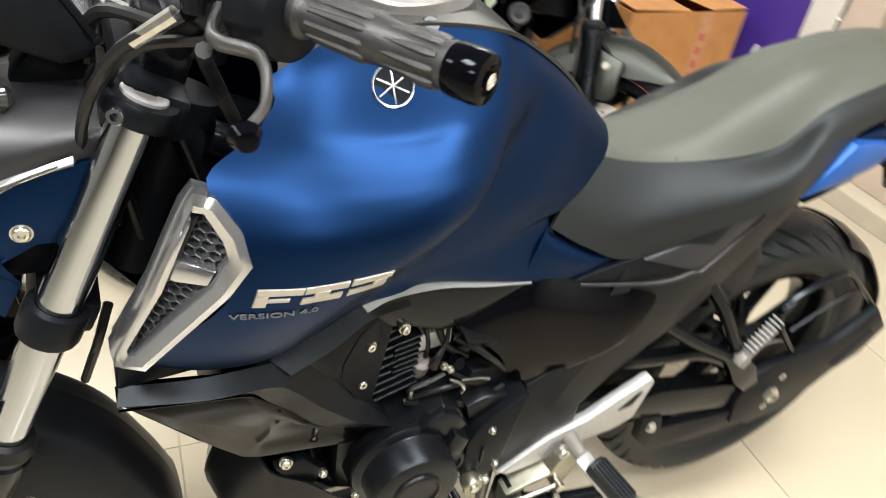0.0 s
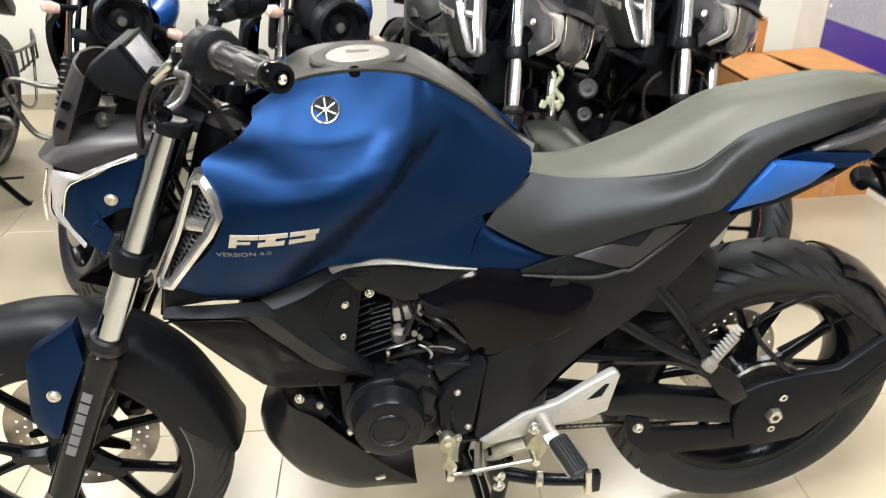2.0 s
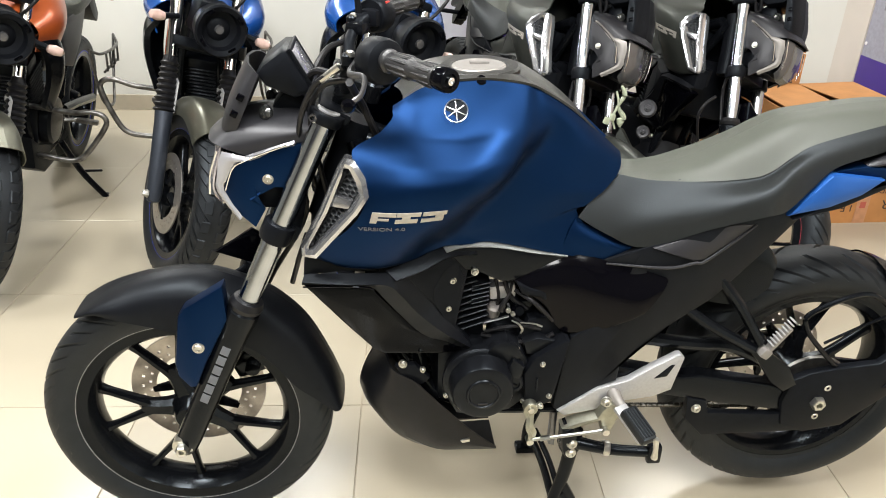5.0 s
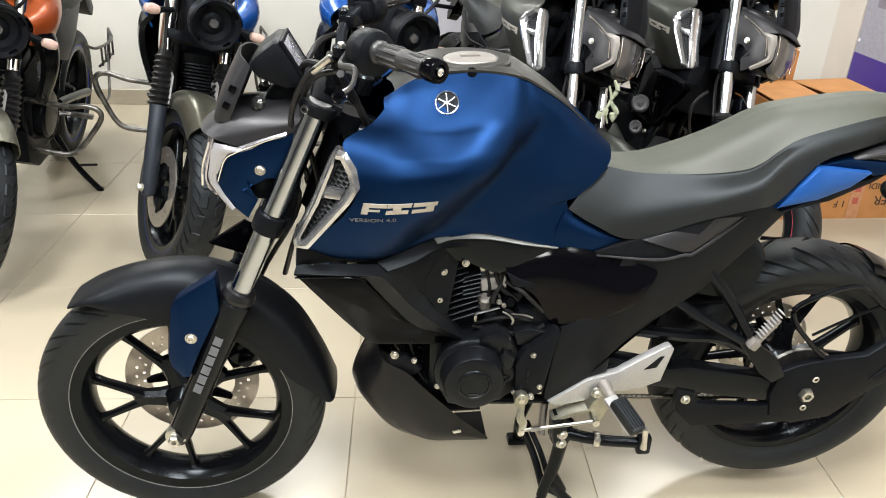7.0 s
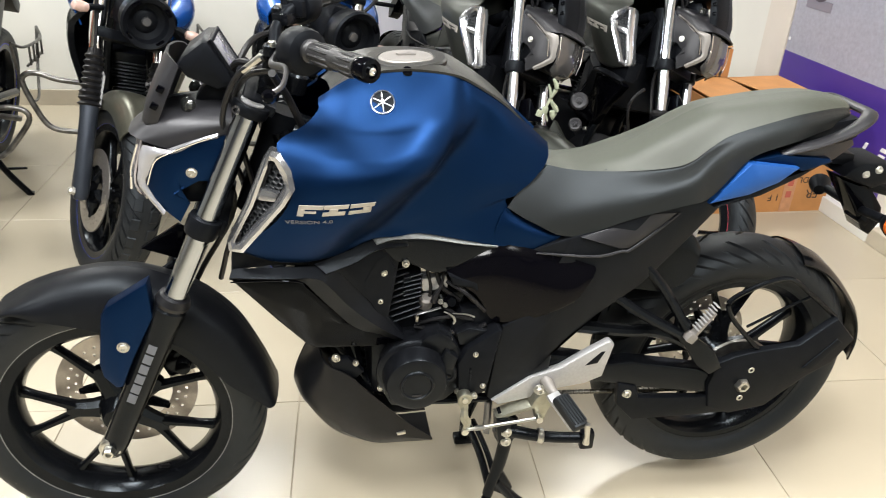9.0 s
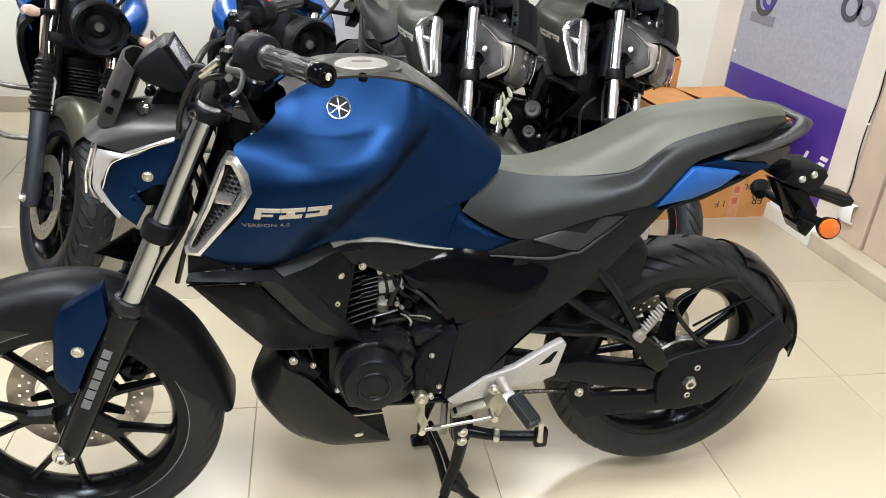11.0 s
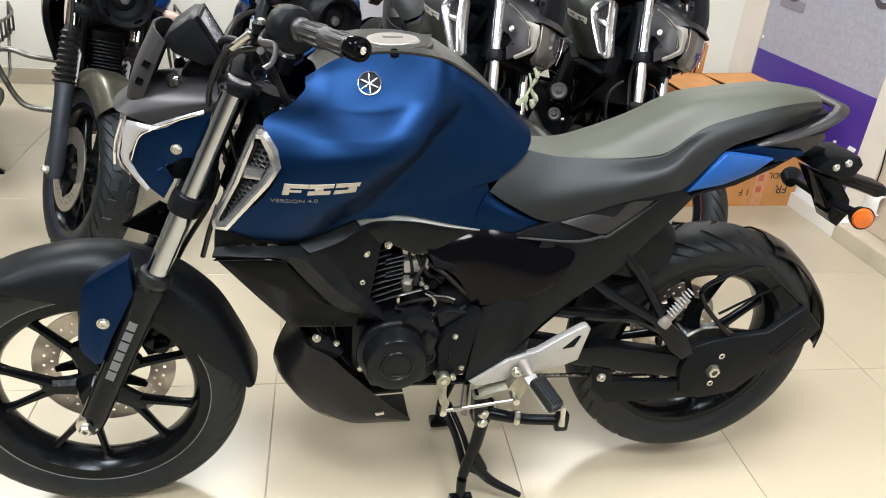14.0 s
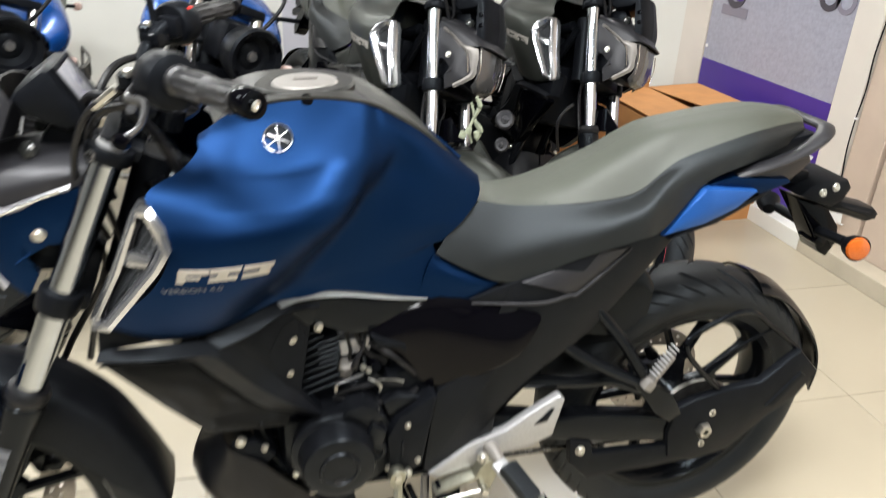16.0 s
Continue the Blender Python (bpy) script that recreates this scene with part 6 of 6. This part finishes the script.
wire = thing("wall_cable", "thin grey cable clipped along the post", "cable")
part("sheath", tube([(2.752, 1.093 + .006 * math.sin(2.3 * k) + .004 * math.sin(5.1 * k), .075 + .12 * k) for k in range(20)], .0028, 8, 4), RUBBERBLACK, wire)
for k in (1, 4, 8, 12):
    part("cable_clip", box(.008, .016, .008, (2.7515, 1.096, .08 + .12 * k), .002), WHITEPRINT, wire)
poster = thing("poster", "large purple and grey printed wall poster", "poster")
PX = lambda bm: (bm.transform(ROOM), bm)[1]
SX = lambda bm: (bm.transform(SIDE), bm)[1]
part("sheet", SX(EAST(1.234, 2.172, .074, 2.1, .0, .008)), LILAC, poster, "grey asphalt print", smooth=False)
part("purple_band", SX(EAST(1.236, 2.170, .076, .566, .008, .003)), PURPLE, poster, "deep purple band", smooth=False)


def glyph(y0, y1, z0, z1, m, lean=0.0):
    bm = EAST(y0, y1, z0, z1, .011, .002)
    for v in bm.verts:
        v.co.y -= lean * (v.co.z - z0)
    return part("lettering_bar", SX(bm), m, poster, smooth=False)


# a slanted white script word on the purple band, kept as plain strokes
for y, z, h, w in ((1.600, .150, .062, .020), (1.560, .148, .024, .050), (1.515, .168, .070, .018), (1.470, .200, .130, .018), (1.432, .215, .070, .018), (1.400, .220, .030, .040), (1.372, .228, .070, .018), (1.330, .262, .018, .045), (1.326, .292, .018, .040), (1.318, .322, .018, .045)):
    glyph(y - w / 2, y + w / 2, z, z + h, WHITEPRINT, .35)
for y in (1.262, 2.155):
    for z in (.625,):
        part("pin", SX(lathe([(0, .004), (.008, .003), (.009, 0), (0, -.001)], 12, (XR - .009, y, z), (-1, 0, 0))), WHITEPRINT, poster)
# printed machine at the poster's head: wheels as plain rings
for y, zz, rr, m in ((2.00, .90, .075, DARKPRINT), (1.97, .915, .055, PURPLE), (1.42, .96, .06, DARKPRINT), (1.33, .95, .05, GREYPRINT)):
    part("printed_wheel", SX(lathe([(rr * .6, 0), (rr * .6, .003), (rr, .003), (rr, 0)], 28, (XR - .0085 if m is not PURPLE else XR - .010, y, zz), (-1, 0, 0), closed=True)), m, poster)
part("printed_shade", SX(EAST(1.90, 2.09, .79, .835, .0082, .002)), GREYPRINT, poster, smooth=False)

note = thing("paper_slip", "curled white paper slip stuck on the post", "paper")
part("sheet", skin([[(2.748, y, z), (2.748 - bulge, y, z + .004), (2.746 - bulge * 1.3, y, z + .070), (2.7485, y, z + .078)] for y, z, bulge in ((1.092, .160, .010), (1.05, .158, .022), (1.005, .162, .016))], 5, 4, .001), WHITEPRINT, note)

# ---- back wall display board ----
board = thing("display_board", "pale grey display board with purple pictures", "display board")
NORTH = lambda x0, x1, z0, z1, proud, thick=.006: slab(x0, x1, YB - proud - thick, YB - proud, z0, z1, .001)
part("panel", PX(NORTH(.64, 1.62, .02, 1.9, .0, .02)), PALE, board, "pale grey board", smooth=False)
part("picture", PX(NORTH(.80, 1.55, .46, 1.1, .020, .003)), PURPLE, board, "purple picture", smooth=False)
part("picture", PX(NORTH(.86, 1.50, .06, .34, .020, .003)), GREYPRINT, board, "dark picture", smooth=False)


words("Newly Designed C", .034, ROOM @ pose(.985, YB - .021, .412, 90, 0, 0), DARKPRINT, board)
words("With Posi", .034, ROOM @ pose(1.03, YB - .021, .366, 90, 0, 0), DARKPRINT, board)

# ---- cartons ----


def carton(label, sx, sy, sz, m, slot=False):
    c = thing("cardboard_box", label, "cardboard box", "cartons by the wall")
    t = .004
    for x0, x1, y0, y1 in ((-sx / 2, sx / 2, -sy / 2, -sy / 2 + t), (-sx / 2, sx / 2, sy / 2 - t, sy / 2), (-sx / 2, -sx / 2 + t, -sy / 2 + t, sy / 2 - t), (sx / 2 - t, sx / 2, -sy / 2 + t, sy / 2 - t)):
        part("side", slab(x0, x1, y0, y1, 0, sz), CARD, c, smooth=False)
    part("base", slab(-sx / 2 + t, sx / 2 - t, -sy / 2 + t, sy / 2 - t, 0, t), CARD, c, smooth=False)
    for s in (-1, 1):
        f = slab(0, sx / 2 - .004, -sy / 2, sy / 2, 0, t)
        if slot:
            for v in f.verts:
                if v.co.x < .01:
                    v.co.x += .10 * (v.co.y < 0) * (s > 0) + .002
        part("flap", f, CARD, c, smooth=False, m=pose(0, 0, sz + .001) @ (Matrix.Rotation(math.pi, 4, "Z") if s < 0 else Matrix()) @ pose(0, 0, 0, 0, -2, 0))
    c.matrix_basis = m
    return c


c1 = carton("large brown cardboard carton with black stencil print", .56, .56, .46, ROOM @ pose(2.316, 1.848, 0, 0, 0, 3.0), True)
words("FR", .060, pose(.205, -.2815, .105, 90, 180, 0), BLACKPRINT, c1)
words("HANDL", .040, pose(.19, -.2815, .165, 90, 180, 0), BLACKPRINT, c1)
words("1 F", .045, pose(.02, -.2815, .085, 90, 180, 0), BLACKPRINT, c1)
part("tape", slab(.06, .115, -.2822, -.2802, .0, .46), CARDTAPE, c1, "printed brown tape", smooth=False)
for k in range(6):
    part("lettering_bar", slab(.074, .100, -.2832, -.2822, .07 + .055 * k, .10 + .055 * k), REDPRINT, c1, smooth=False)
part("print_mark", slab(-.2722, -.2702, -.16, -.10, .30, .35), BLACKPRINT, c1, smooth=False)
c2 = carton("smaller brown carton standing behind", .42, .40, .60, ROOM @ pose(2.10, 2.33, 0, 0, 0, 0))
part("yellow_label", slab(.03, .08, -.2024, -.2004, .30, .52), material("yellow_label", (.6, .45, .04), .5, var=.05), c2, smooth=False)
for k in range(4):
    part("print_mark", slab(.10 + .02 * k, .112 + .02 * k, -.2022, -.2004, .36, .50), BLACKPRINT, c2, smooth=False)

# ---- floor tiles, joints 3 mm ----
tm = bpy.data.meshes.new("tile")
bmt = box(.598, .598, .012, (0, 0, -.006), .001, seg=1)
bmt.to_mesh(tm)
bmt.free()
tm.materials.append(TILE)
n = 0
for i in range(-13, 6):
    for j in range(-13, 6):
        x, y = -.268 + .6 * i + .3, .359 + .6 * j + .3
        if not (XL - .35 < x < XR + .3 and YF - .3 < y < YB + .3):
            continue
        t = new("tile", tm)
        t.parent = floor
        t.matrix_basis = ROOM @ pose(x, y, 0, 0, 0, random.choice((0, 90, 180, 270)))
